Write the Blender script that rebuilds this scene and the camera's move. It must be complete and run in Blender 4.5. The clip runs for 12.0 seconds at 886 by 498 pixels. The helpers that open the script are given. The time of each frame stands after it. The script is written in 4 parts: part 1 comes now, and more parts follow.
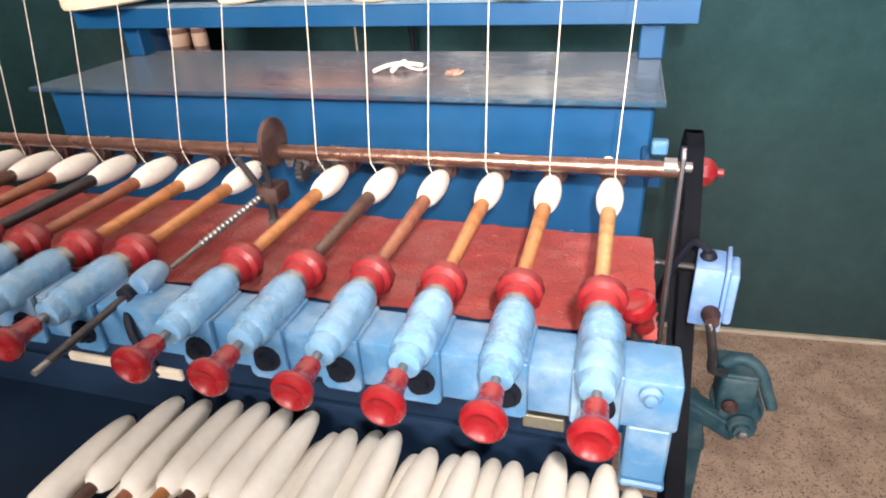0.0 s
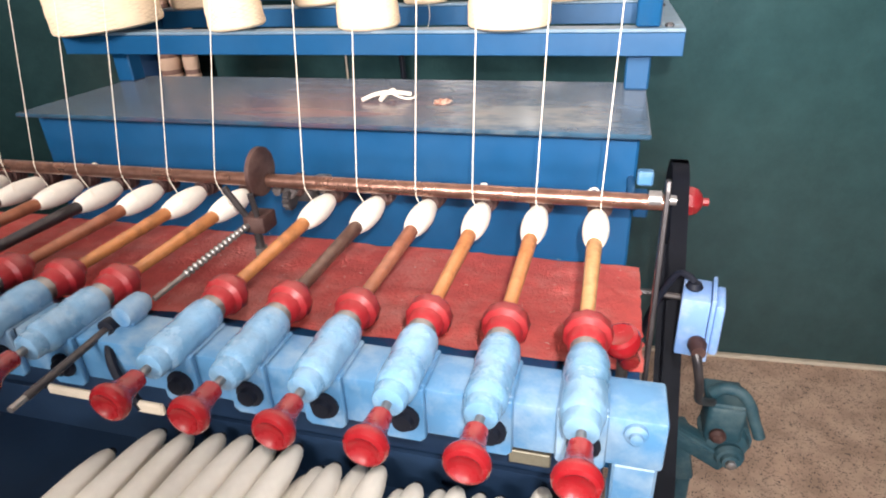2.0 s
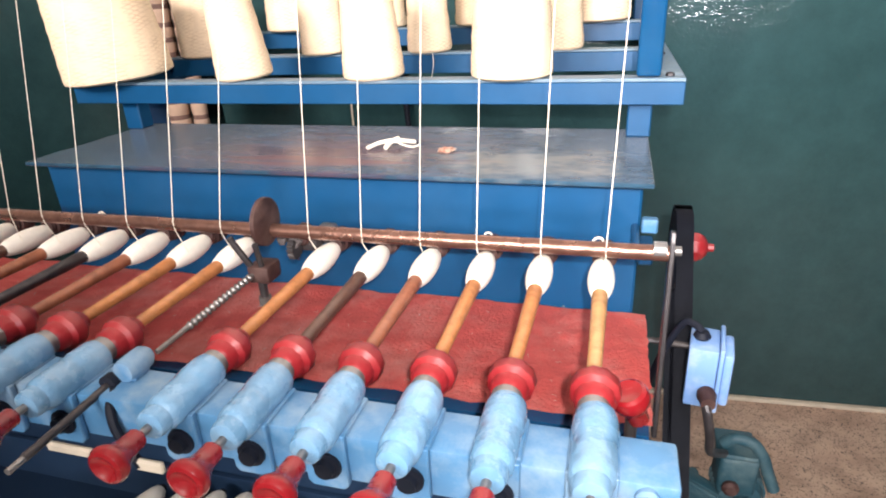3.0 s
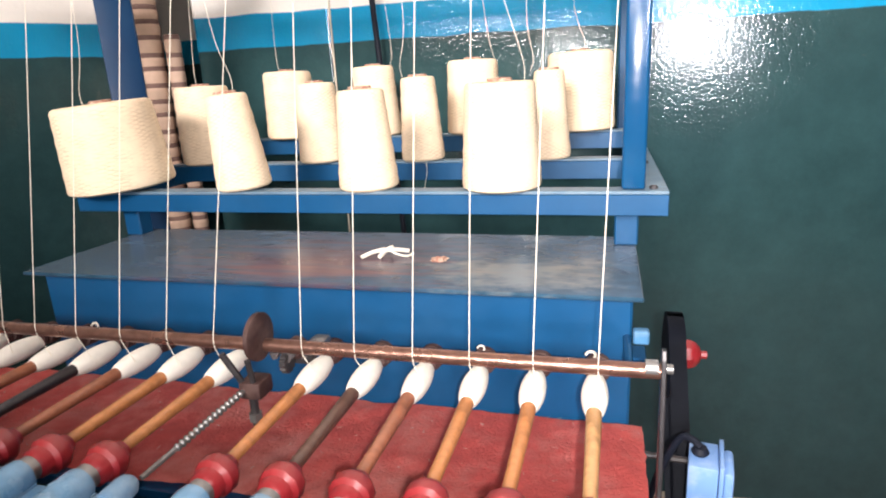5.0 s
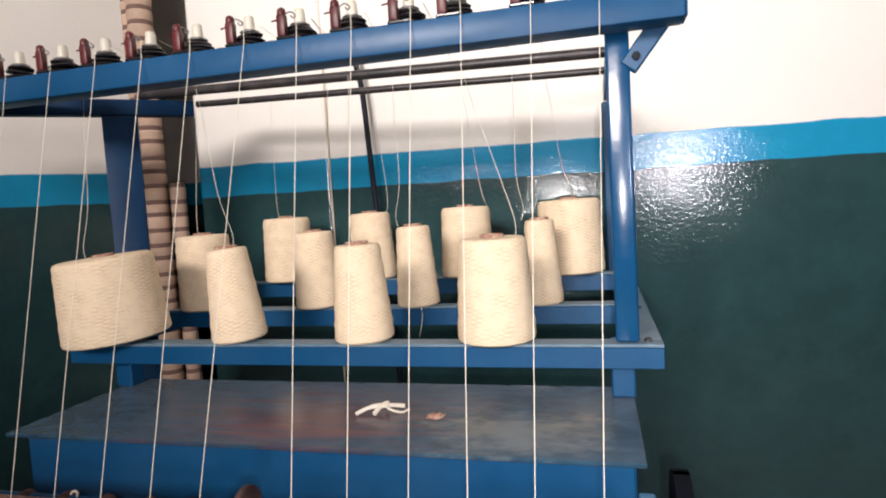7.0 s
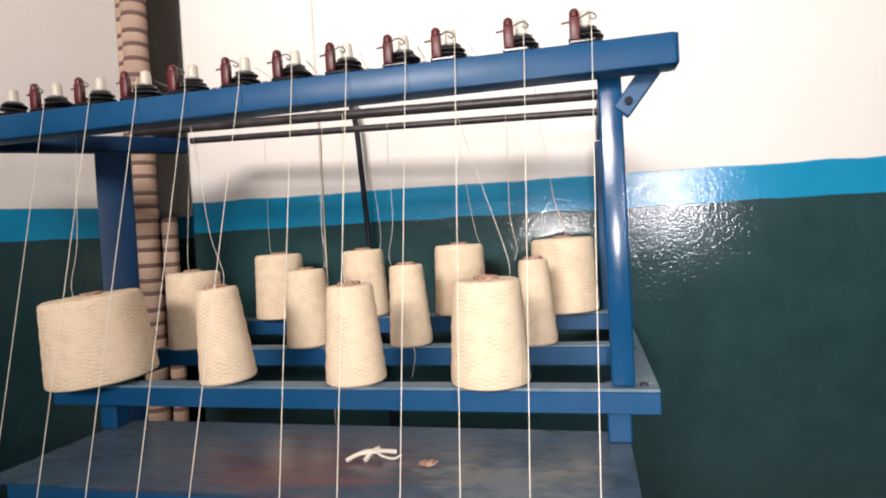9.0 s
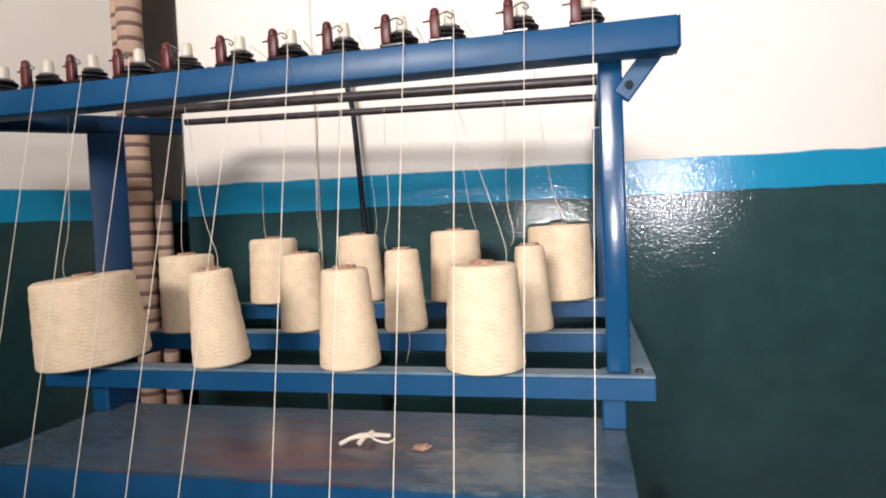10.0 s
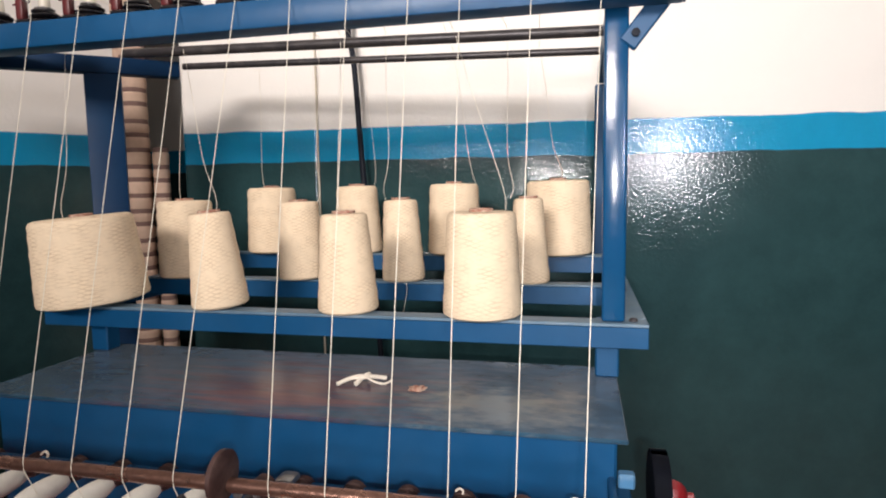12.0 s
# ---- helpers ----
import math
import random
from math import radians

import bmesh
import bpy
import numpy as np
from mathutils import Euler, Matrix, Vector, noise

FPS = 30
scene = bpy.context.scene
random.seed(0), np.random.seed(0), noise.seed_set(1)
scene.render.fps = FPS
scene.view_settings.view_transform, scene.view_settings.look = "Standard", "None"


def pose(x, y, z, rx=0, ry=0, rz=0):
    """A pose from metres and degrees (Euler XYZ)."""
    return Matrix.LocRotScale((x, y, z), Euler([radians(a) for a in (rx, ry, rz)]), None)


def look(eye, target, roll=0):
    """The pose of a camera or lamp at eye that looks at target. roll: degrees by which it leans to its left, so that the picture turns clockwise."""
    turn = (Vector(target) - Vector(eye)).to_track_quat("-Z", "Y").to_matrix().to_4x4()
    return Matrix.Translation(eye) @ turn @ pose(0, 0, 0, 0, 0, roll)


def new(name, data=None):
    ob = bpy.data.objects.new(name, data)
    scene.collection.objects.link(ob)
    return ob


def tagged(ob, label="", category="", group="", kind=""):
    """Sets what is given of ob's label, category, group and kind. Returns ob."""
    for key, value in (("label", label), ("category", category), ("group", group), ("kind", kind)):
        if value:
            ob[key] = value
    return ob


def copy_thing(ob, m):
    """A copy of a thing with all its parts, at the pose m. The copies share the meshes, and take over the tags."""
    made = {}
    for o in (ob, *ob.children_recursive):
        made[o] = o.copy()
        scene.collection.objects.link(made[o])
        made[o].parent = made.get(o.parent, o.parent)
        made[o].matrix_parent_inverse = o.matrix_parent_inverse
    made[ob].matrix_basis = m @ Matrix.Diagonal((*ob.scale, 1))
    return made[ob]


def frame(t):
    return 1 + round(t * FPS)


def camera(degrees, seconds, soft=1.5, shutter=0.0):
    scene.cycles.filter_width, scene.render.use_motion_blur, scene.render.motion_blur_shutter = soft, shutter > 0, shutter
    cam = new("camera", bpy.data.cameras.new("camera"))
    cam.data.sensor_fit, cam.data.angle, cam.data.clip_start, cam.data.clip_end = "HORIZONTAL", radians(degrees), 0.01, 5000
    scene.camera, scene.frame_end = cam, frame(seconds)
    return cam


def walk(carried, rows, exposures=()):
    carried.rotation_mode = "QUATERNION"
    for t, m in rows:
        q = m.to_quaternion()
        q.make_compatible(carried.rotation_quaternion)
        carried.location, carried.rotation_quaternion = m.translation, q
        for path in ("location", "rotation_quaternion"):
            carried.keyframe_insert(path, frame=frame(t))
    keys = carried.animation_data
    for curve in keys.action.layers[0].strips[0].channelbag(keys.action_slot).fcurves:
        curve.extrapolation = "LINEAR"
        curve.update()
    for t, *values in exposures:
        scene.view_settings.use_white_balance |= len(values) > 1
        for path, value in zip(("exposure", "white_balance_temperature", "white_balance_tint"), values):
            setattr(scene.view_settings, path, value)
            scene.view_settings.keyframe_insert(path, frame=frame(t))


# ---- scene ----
cam = camera(72.7, 12.0, soft=2.0)
PATH = [
    (0, (0.078, 0.048, 1.109), (-0.446, 1.720, 0.144), -3.3),
    (0.5, (0.079, 0.050, 1.111), (-0.431, 1.735, 0.162), -2.7),
    (1, (0.081, 0.053, 1.112), (-0.422, 1.743, 0.170), -2.6),
    (1.5, (0.081, 0.053, 1.114), (-0.421, 1.750, 0.181), -2.5),
    (2, (0.081, 0.055, 1.119), (-0.419, 1.765, 0.210), -2.6),
    (2.5, (0.080, 0.059, 1.125), (-0.437, 1.791, 0.267), -3.1),
    (3, (0.079, 0.063, 1.132), (-0.443, 1.820, 0.332), -2.9),
    (5, (0.083, 0.067, 1.166), (-0.437, 1.923, 0.632), -2.9),
    (5.5, (0.080, 0.068, 1.179), (-0.437, 1.954, 0.762), -2.7),
    (6, (0.080, 0.074, 1.192), (-0.442, 1.979, 0.881), -3.1),
    (6.5, (0.083, 0.072, 1.208), (-0.438, 1.991, 0.997), -3.6),
    (7, (0.085, 0.070, 1.216), (-0.417, 2.001, 1.072), -3.4),
    (9, (0.083, 0.078, 1.232), (-0.392, 2.021, 1.188), -3.1),
    (9.5, (0.081, 0.083, 1.227), (-0.384, 2.027, 1.163), -2.8),
    (10, (0.080, 0.085, 1.224), (-0.382, 2.029, 1.144), -2.4),
    (10.5, (0.080, 0.084, 1.216), (-0.377, 2.029, 1.115), -2.1),
    (11, (0.077, 0.081, 1.211), (-0.373, 2.025, 1.075), -1.8),
    (11.5, (0.077, 0.080, 1.202), (-0.375, 2.022, 1.039), -1.2),
    (12, (0.075, 0.078, 1.197), (-0.374, 2.017, 1.001), -0.9),
]
EXPOSURES = [(0, 0.84, 6580, 13), (2.5, 0.82, 6480, 13), (3.5, 0.78, 6430, 13), (5, 0.56, 6330, 12), (5.5, 0.12, 6270, 12), (6.5, -0.38, 6300, 12), (12, -0.42, 6320, 12)]
walk(cam, [(t, look(eye, target, roll)) for t, eye, target, roll in PATH], EXPOSURES)

# ---- light ----
world = bpy.data.worlds.new("world")
scene.world = world
world.use_nodes = True
world.node_tree.nodes["Background"].inputs["Color"].default_value = (0.36, 0.52, 0.9, 1)
world.node_tree.nodes["Background"].inputs["Strength"].default_value = 0.18


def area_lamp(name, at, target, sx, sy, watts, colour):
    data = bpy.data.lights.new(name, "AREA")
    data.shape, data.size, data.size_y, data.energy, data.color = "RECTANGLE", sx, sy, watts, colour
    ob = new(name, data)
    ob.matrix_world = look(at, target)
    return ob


# daylight from an unseen high window and doorway added in the south wall
area_lamp("unseen_window_light", (-0.52, -2.73, 2.40), (-0.10, 1.66, 2.22), 1.16, 0.72, 40, (1.0, 0.93, 0.86)).data.spread = radians(60)
area_lamp("unseen_doorway_light", (1.32, -2.66, 1.50), (0.62, 1.66, 1.25), 0.24, 0.40, 7.5, (0.97, 0.97, 1.0)).data.spread = radians(70)
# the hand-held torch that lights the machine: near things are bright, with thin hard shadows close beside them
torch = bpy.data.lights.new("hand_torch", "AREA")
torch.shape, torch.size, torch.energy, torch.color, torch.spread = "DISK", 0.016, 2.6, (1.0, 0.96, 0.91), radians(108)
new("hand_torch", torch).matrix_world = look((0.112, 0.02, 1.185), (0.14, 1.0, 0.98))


# ---- materials ----
def material(name, colour, rough=0.5, metal=0.0, vary=0.12, scale=30.0, bump=0.0, bump_scale=80.0, dirt=None, dirt_amount=0.5, dirt_scale=6.0, per_object=0.0, coat=0.0, spec=0.5):
    """Base colour with fine grain, broad stains, and relief."""
    m = bpy.data.materials.new(name)
    m.use_nodes = True
    nt = m.node_tree
    n, l = nt.nodes, nt.links
    b = n["Principled BSDF"]
    b.inputs["Roughness"].default_value, b.inputs["Metallic"].default_value = rough, metal
    b.inputs["Coat Weight"].default_value = coat
    b.inputs["Specular IOR Level"].default_value = spec
    co = n.new("ShaderNodeTexCoord")
    grain = n.new("ShaderNodeTexNoise")
    grain.inputs["Scale"].default_value, grain.inputs["Detail"].default_value = scale, 6
    l.new(co.outputs["Object"], grain.inputs["Vector"])
    ramp = n.new("ShaderNodeMix")
    ramp.data_type = "RGBA"
    c = Vector(colour)
    ramp.inputs[6].default_value = (*(c * (1 - vary)), 1)
    ramp.inputs[7].default_value = (*(c * (1 + vary)), 1)
    l.new(grain.outputs["Fac"], ramp.inputs[0])
    out = ramp.outputs[2]
    if dirt:
        broad = n.new("ShaderNodeTexNoise")
        broad.inputs["Scale"].default_value, broad.inputs["Detail"].default_value, broad.inputs["Roughness"].default_value = dirt_scale, 5, 0.65
        l.new(co.outputs["Object"], broad.inputs["Vector"])
        mask = n.new("ShaderNodeMapRange")
        mask.inputs["From Min"].default_value, mask.inputs["From Max"].default_value = 0.45, 0.7
        mask.inputs["To Max"].default_value = dirt_amount
        l.new(broad.outputs["Fac"], mask.inputs["Value"])
        mix = n.new("ShaderNodeMix")
        mix.data_type = "RGBA"
        l.new(mask.outputs["Result"], mix.inputs[0])
        l.new(out, mix.inputs[6])
        mix.inputs[7].default_value = (*dirt, 1)
        out = mix.outputs[2]
        rr = n.new("ShaderNodeMapRange")
        rr.inputs["To Min"].default_value, rr.inputs["To Max"].default_value = rough, min(1, rough + 0.25)
        l.new(mask.outputs["Result"], rr.inputs["Value"])
        l.new(rr.outputs["Result"], b.inputs["Roughness"])
    if per_object:
        info = n.new("ShaderNodeObjectInfo")
        hsv = n.new("ShaderNodeHueSaturation")
        mr = n.new("ShaderNodeMapRange")
        mr.inputs["To Min"].default_value, mr.inputs["To Max"].default_value = 1 - per_object, 1 + per_object
        l.new(info.outputs["Random"], mr.inputs["Value"])
        l.new(mr.outputs["Result"], hsv.inputs["Value"])
        l.new(out, hsv.inputs["Color"])
        out = hsv.outputs["Color"]
    l.new(out, b.inputs["Base Color"])
    if bump:
        rel = n.new("ShaderNodeTexNoise")
        rel.inputs["Scale"].default_value, rel.inputs["Detail"].default_value = bump_scale, 5
        l.new(co.outputs["Object"], rel.inputs["Vector"])
        bp = n.new("ShaderNodeBump")
        bp.inputs["Strength"].default_value, bp.inputs["Distance"].default_value = bump, 0.004
        l.new(rel.outputs["Fac"], bp.inputs["Height"])
        l.new(bp.outputs["Normal"], b.inputs["Normal"])
    return m


def wall_paint():
    """Gloss enamel dado, dark green with a blue border line, under matt cream-white distemper."""
    m = bpy.data.materials.new("wall_paint")
    m.use_nodes = True
    nt = m.node_tree
    n, l = nt.nodes, nt.links
    b = n["Principled BSDF"]
    co = n.new("ShaderNodeNewGeometry")
    sep = n.new("ShaderNodeSeparateXYZ")
    l.new(co.outputs["Position"], sep.inputs[0])
    wob = n.new("ShaderNodeTexNoise")
    wob.inputs["Scale"].default_value, wob.inputs["Detail"].default_value = 9, 3
    l.new(co.outputs["Position"], wob.inputs["Vector"])
    hand = n.new("ShaderNodeMath")
    hand.operation = "MULTIPLY_ADD"
    l.new(wob.outputs["Fac"], hand.inputs[0])
    hand.inputs[1].default_value = 0.012
    l.new(sep.outputs["Z"], hand.inputs[2])

    def above(z):
        k = n.new("ShaderNodeMapRange")
        k.inputs["From Min"].default_value, k.inputs["From Max"].default_value = z + 0.005, z + 0.008
        l.new(hand.outputs[0], k.inputs["Value"])
        return k.outputs["Result"]

    def tone(c, vary, scale):
        t = n.new("ShaderNodeTexNoise")
        t.inputs["Scale"].default_value, t.inputs["Detail"].default_value, t.inputs["Roughness"].default_value = scale, 8, 0.72
        l.new(co.outputs["Position"], t.inputs["Vector"])
        x = n.new("ShaderNodeMix")
        x.data_type = "RGBA"
        x.inputs[6].default_value = (*(Vector(c) * (1 - vary)), 1)
        x.inputs[7].default_value = (*(Vector(c) * (1 + vary)), 1)
        l.new(t.outputs["Fac"], x.inputs[0])
        return x.outputs[2]

    def mix(f, a, c):
        x = n.new("ShaderNodeMix")
        x.data_type = "RGBA"
        l.new(f, x.inputs[0])
        l.new(a, x.inputs[6])
        l.new(c, x.inputs[7])
        return x.outputs[2]

    blue_line, white_line = above(1.277), above(1.361)
    col = mix(blue_line, tone((0.024, 0.059, 0.063), 0.42, 11), tone((0.012, 0.265, 0.48), 0.22, 6))
    col = mix(white_line, col, tone((0.84, 0.79, 0.74), 0.06, 2.2))
    l.new(col, b.inputs["Base Color"])
    rough = n.new("ShaderNodeMapRange")
    rough.inputs["To Min"].default_value, rough.inputs["To Max"].default_value = 0.105, 0.8
    l.new(white_line, rough.inputs["Value"])
    l.new(rough.outputs["Result"], b.inputs["Roughness"])
    varnish = n.new("ShaderNodeMapRange")
    varnish.inputs["To Min"].default_value, varnish.inputs["To Max"].default_value = 0.10, 0.0
    l.new(white_line, varnish.inputs["Value"])
    l.new(varnish.outputs["Result"], b.inputs["Coat Weight"])
    b.inputs["Coat Roughness"].default_value = 0.07
    rel = n.new("ShaderNodeTexNoise")
    rel.inputs["Scale"].default_value, rel.inputs["Detail"].default_value, rel.inputs["Roughness"].default_value = 105, 2.5, 0.6
    l.new(co.outputs["Position"], rel.inputs["Vector"])
    bp = n.new("ShaderNodeBump")
    bp.inputs["Strength"].default_value, bp.inputs["Distance"].default_value = 1.0, 0.00072
    l.new(rel.outputs["Fac"], bp.inputs["Height"])
    l.new(bp.outputs["Normal"], b.inputs["Normal"])
    l.new(bp.outputs["Normal"], b.inputs["Coat Normal"])
    return m


def floor_stone():
    """Brown terrazzo with dark chips and paler patches."""
    m = material("floor_stone", (0.47, 0.325, 0.245), 0.6, vary=0.5, scale=14, bump=0.25, bump_scale=60, dirt=(0.60, 0.46, 0.36), dirt_amount=0.8, dirt_scale=7)
    n, l = m.node_tree.nodes, m.node_tree.links
    b = n["Principled BSDF"]
    src = b.inputs["Base Color"].links[0].from_socket
    co = n.new("ShaderNodeTexCoord")
    warp = n.new("ShaderNodeTexNoise")
    warp.inputs["Scale"].default_value = 60
    l.new(co.outputs["Object"], warp.inputs["Vector"])
    add = n.new("ShaderNodeMixRGB")
    add.inputs[0].default_value = 0.03
    l.new(co.outputs["Object"], add.inputs[1])
    l.new(warp.outputs["Color"], add.inputs[2])
    vor = n.new("ShaderNodeTexVoronoi")
    vor.inputs["Scale"].default_value = 170
    l.new(add.outputs[0], vor.inputs["Vector"])
    chip = n.new("ShaderNodeMapRange")
    chip.inputs["From Min"].default_value, chip.inputs["From Max"].default_value = 0.42, 0.24
    l.new(vor.outputs["Distance"], chip.inputs["Value"])
    pick = n.new("ShaderNodeSeparateColor")
    l.new(vor.outputs["Color"], pick.inputs[0])
    some = n.new("ShaderNodeMath")
    some.operation = "GREATER_THAN"
    some.inputs[1].default_value = 0.3
    l.new(pick.outputs[0], some.inputs[0])
    both = n.new("ShaderNodeMath")
    both.operation = "MULTIPLY"
    l.new(chip.outputs["Result"], both.inputs[0])
    l.new(some.outputs[0], both.inputs[1])
    x = n.new("ShaderNodeMix")
    x.data_type = "RGBA"
    l.new(both.outputs[0], x.inputs[0])
    l.new(src, x.inputs[6])
    x.inputs[7].default_value = (0.075, 0.06, 0.055, 1)
    l.new(x.outputs[2], b.inputs["Base Color"])
    return m


def wound_yarn(name, colour, turns, pitch, depth, lines=0.0):
    """Cross-wound yarn: two families of crossing strands round the object's z axis."""
    m = material(name, colour, 0.9, vary=0.10, scale=90, per_object=0.05, spec=0.15)
    n, l = m.node_tree.nodes, m.node_tree.links
    b = n["Principled BSDF"]
    co = n.new("ShaderNodeTexCoord")
    rad = n.new("ShaderNodeTexGradient")
    rad.gradient_type = "RADIAL"
    l.new(co.outputs["Object"], rad.inputs["Vector"])
    sep = n.new("ShaderNodeSeparateXYZ")
    l.new(co.outputs["Object"], sep.inputs[0])
    waves = []
    for sign in (1, -1):
        k = n.new("ShaderNodeMath")
        k.operation = "MULTIPLY"
        l.new(sep.outputs["Z"], k.inputs[0])
        k.inputs[1].default_value = sign * 6.2832 / pitch
        a = n.new("ShaderNodeMath")
        a.operation = "MULTIPLY_ADD"
        l.new(rad.outputs["Fac"], a.inputs[0])
        a.inputs[1].default_value = 6.2832 * turns
        stray = n.new("ShaderNodeTexNoise")
        stray.inputs["Scale"].default_value, stray.inputs["Detail"].default_value = 21 + 8 * sign, 2
        l.new(co.outputs["Object"], stray.inputs["Vector"])
        shift = n.new("ShaderNodeMath")
        shift.operation = "MULTIPLY_ADD"
        l.new(stray.outputs["Fac"], shift.inputs[0])
        shift.inputs[1].default_value = 14.0 if lines else 0.0
        l.new(k.outputs[0], shift.inputs[2])
        l.new(shift.outputs[0], a.inputs[2])
        w = n.new("ShaderNodeMath")
        w.operation = "SINE"
        l.new(a.outputs[0], w.inputs[0])
        waves.append(w)
    top = n.new("ShaderNodeMath")
    top.operation = "MAXIMUM"
    for i, w in enumerate(waves):
        l.new(w.outputs[0], top.inputs[i])
    fuzz = n.new("ShaderNodeTexNoise")
    fuzz.inputs["Scale"].default_value, fuzz.inputs["Detail"].default_value = 160, 4
    l.new(co.outputs["Object"], fuzz.inputs["Vector"])
    tot = n.new("ShaderNodeMath")
    tot.operation = "MULTIPLY_ADD"
    l.new(fuzz.outputs["Fac"], tot.inputs[0])
    tot.inputs[1].default_value = 1.5
    l.new(top.outputs[0], tot.inputs[2])
    bp = n.new("ShaderNodeBump")
    bp.inputs["Strength"].default_value, bp.inputs["Distance"].default_value = 0.6, depth
    l.new(tot.outputs[0], bp.inputs["Height"])
    l.new(bp.outputs["Normal"], b.inputs["Normal"])
    # shade in the grooves between crossing strands, put into the colour here and there
    low = n.new("ShaderNodeMath")
    low.operation = "MINIMUM"
    for i, w in enumerate(waves):
        l.new(w.outputs[0], low.inputs[i])
    line = n.new("ShaderNodeMapRange")
    line.inputs["From Min"].default_value, line.inputs["From Max"].default_value = -0.70, -0.99
    l.new(low.outputs[0], line.inputs["Value"])
    patch = n.new("ShaderNodeTexNoise")
    patch.inputs["Scale"].default_value, patch.inputs["Detail"].default_value = 38, 3
    l.new(co.outputs["Object"], patch.inputs["Vector"])
    some = n.new("ShaderNodeMapRange")
    some.inputs["From Min"].default_value, some.inputs["From Max"].default_value, some.inputs["To Max"].default_value = 0.40, 0.66, lines
    l.new(patch.outputs["Fac"], some.inputs["Value"])
    both = n.new("ShaderNodeMath")
    both.operation = "MULTIPLY"
    l.new(line.outputs["Result"], both.inputs[0])
    l.new(some.outputs["Result"], both.inputs[1])
    x = n.new("ShaderNodeMix")
    x.data_type = "RGBA"
    l.new(both.outputs[0], x.inputs[0])
    l.new(b.inputs["Base Color"].links[0].from_socket, x.inputs[6])
    x.inputs[7].default_value = (colour[0] * 0.62, colour[1] * 0.52, colour[2] * 0.42, 1)
    l.new(x.outputs[2], b.inputs["Base Color"])
    return m


def table_sheet():
    """Worn painted sheet steel: grey-blue paint rubbed through to red primer in the middle, to pale bare metal near one end."""
    m = material("table_sheet", (0.022, 0.062, 0.105), 0.24, vary=0.6, scale=34, bump=0.15, bump_scale=20)
    n, l = m.node_tree.nodes, m.node_tree.links
    b = n["Principled BSDF"]
    out = b.inputs["Base Color"].links[0].from_socket
    co = n.new("ShaderNodeTexCoord")
    for centre, size, stretch, scale, colour, amount in (((-0.02, -0.05), (0.40, 0.24), (0.30, 2.4), 22, (0.125, 0.036, 0.042), 0.75), ((-0.02, -0.11), (0.26, 0.07), (0.25, 2.2), 30, (0.17, 0.075, 0.07), 0.7),
                                                         ((0.30, -0.09), (0.20, 0.15), (0.7, 1.3), 24, (0.24, 0.25, 0.235), 0.55), ((-0.25, 0.02), (0.42, 0.25), (0.5, 1.5), 16, (0.065, 0.115, 0.17), 0.5),
                                                         ((0.10, 0.06), (0.45, 0.20), (0.5, 2.0), 40, (0.13, 0.15, 0.19), 0.35)):
        mp = n.new("ShaderNodeMapping")
        mp.inputs["Scale"].default_value = (1 / size[0], 1 / size[1], 0)
        mp.inputs["Location"].default_value = (-centre[0] / size[0], -centre[1] / size[1], 0)
        l.new(co.outputs["Object"], mp.inputs["Vector"])
        ball = n.new("ShaderNodeTexGradient")
        ball.gradient_type = "SPHERICAL"
        l.new(mp.outputs["Vector"], ball.inputs["Vector"])
        st = n.new("ShaderNodeMapping")
        st.inputs["Scale"].default_value = (*stretch, 1)
        st.inputs["Location"].default_value = (scale, centre[0] * 7, 0)
        l.new(co.outputs["Object"], st.inputs["Vector"])
        t = n.new("ShaderNodeTexNoise")
        t.inputs["Scale"].default_value, t.inputs["Detail"].default_value, t.inputs["Roughness"].default_value = scale, 8, 0.65
        l.new(st.outputs["Vector"], t.inputs["Vector"])
        k = n.new("ShaderNodeMath")
        k.operation = "MULTIPLY_ADD"
        l.new(t.outputs["Fac"], k.inputs[0])
        k.inputs[1].default_value = 2.0
        l.new(ball.outputs["Fac"], k.inputs[2])
        r = n.new("ShaderNodeMapRange")
        r.inputs["From Min"].default_value, r.inputs["From Max"].default_value, r.inputs["To Max"].default_value = 1.36, 1.86, amount
        l.new(k.outputs[0], r.inputs["Value"])
        x = n.new("ShaderNodeMix")
        x.data_type = "RGBA"
        l.new(r.outputs["Result"], x.inputs[0])
        l.new(out, x.inputs[6])
        x.inputs[7].default_value = (*colour, 1)
        out = x.outputs[2]
    l.new(out, b.inputs["Base Color"])
    return m


WALL = wall_paint()
FLOOR = floor_stone()
PLASTER = material("ceiling_plaster", (0.8, 0.78, 0.74), 0.9, vary=0.05, scale=4, bump=0.2)
GLASS = material("wired_glass", (0.9, 0.95, 0.95), 0.15, vary=0.02, scale=20)
GLASS.node_tree.nodes["Principled BSDF"].inputs["Transmission Weight"].default_value = 0.9
CEMENT = material("cement_edge", (0.55, 0.48, 0.38), 0.85, vary=0.25, scale=30, bump=0.4)
BLUE = material("blue_enamel", (0.0045, 0.063, 0.165), 0.38, vary=0.18, scale=18, bump=0.12, bump_scale=35, dirt=(0.012, 0.085, 0.20), dirt_amount=0.5, dirt_scale=7, spec=0.32)
GLOSS_BLUE = material("gloss_blue_enamel", (0.0045, 0.060, 0.160), 0.17, vary=0.15, scale=18, bump=0.10, bump_scale=30, dirt=(0.014, 0.085, 0.19), dirt_amount=0.4, dirt_scale=7)
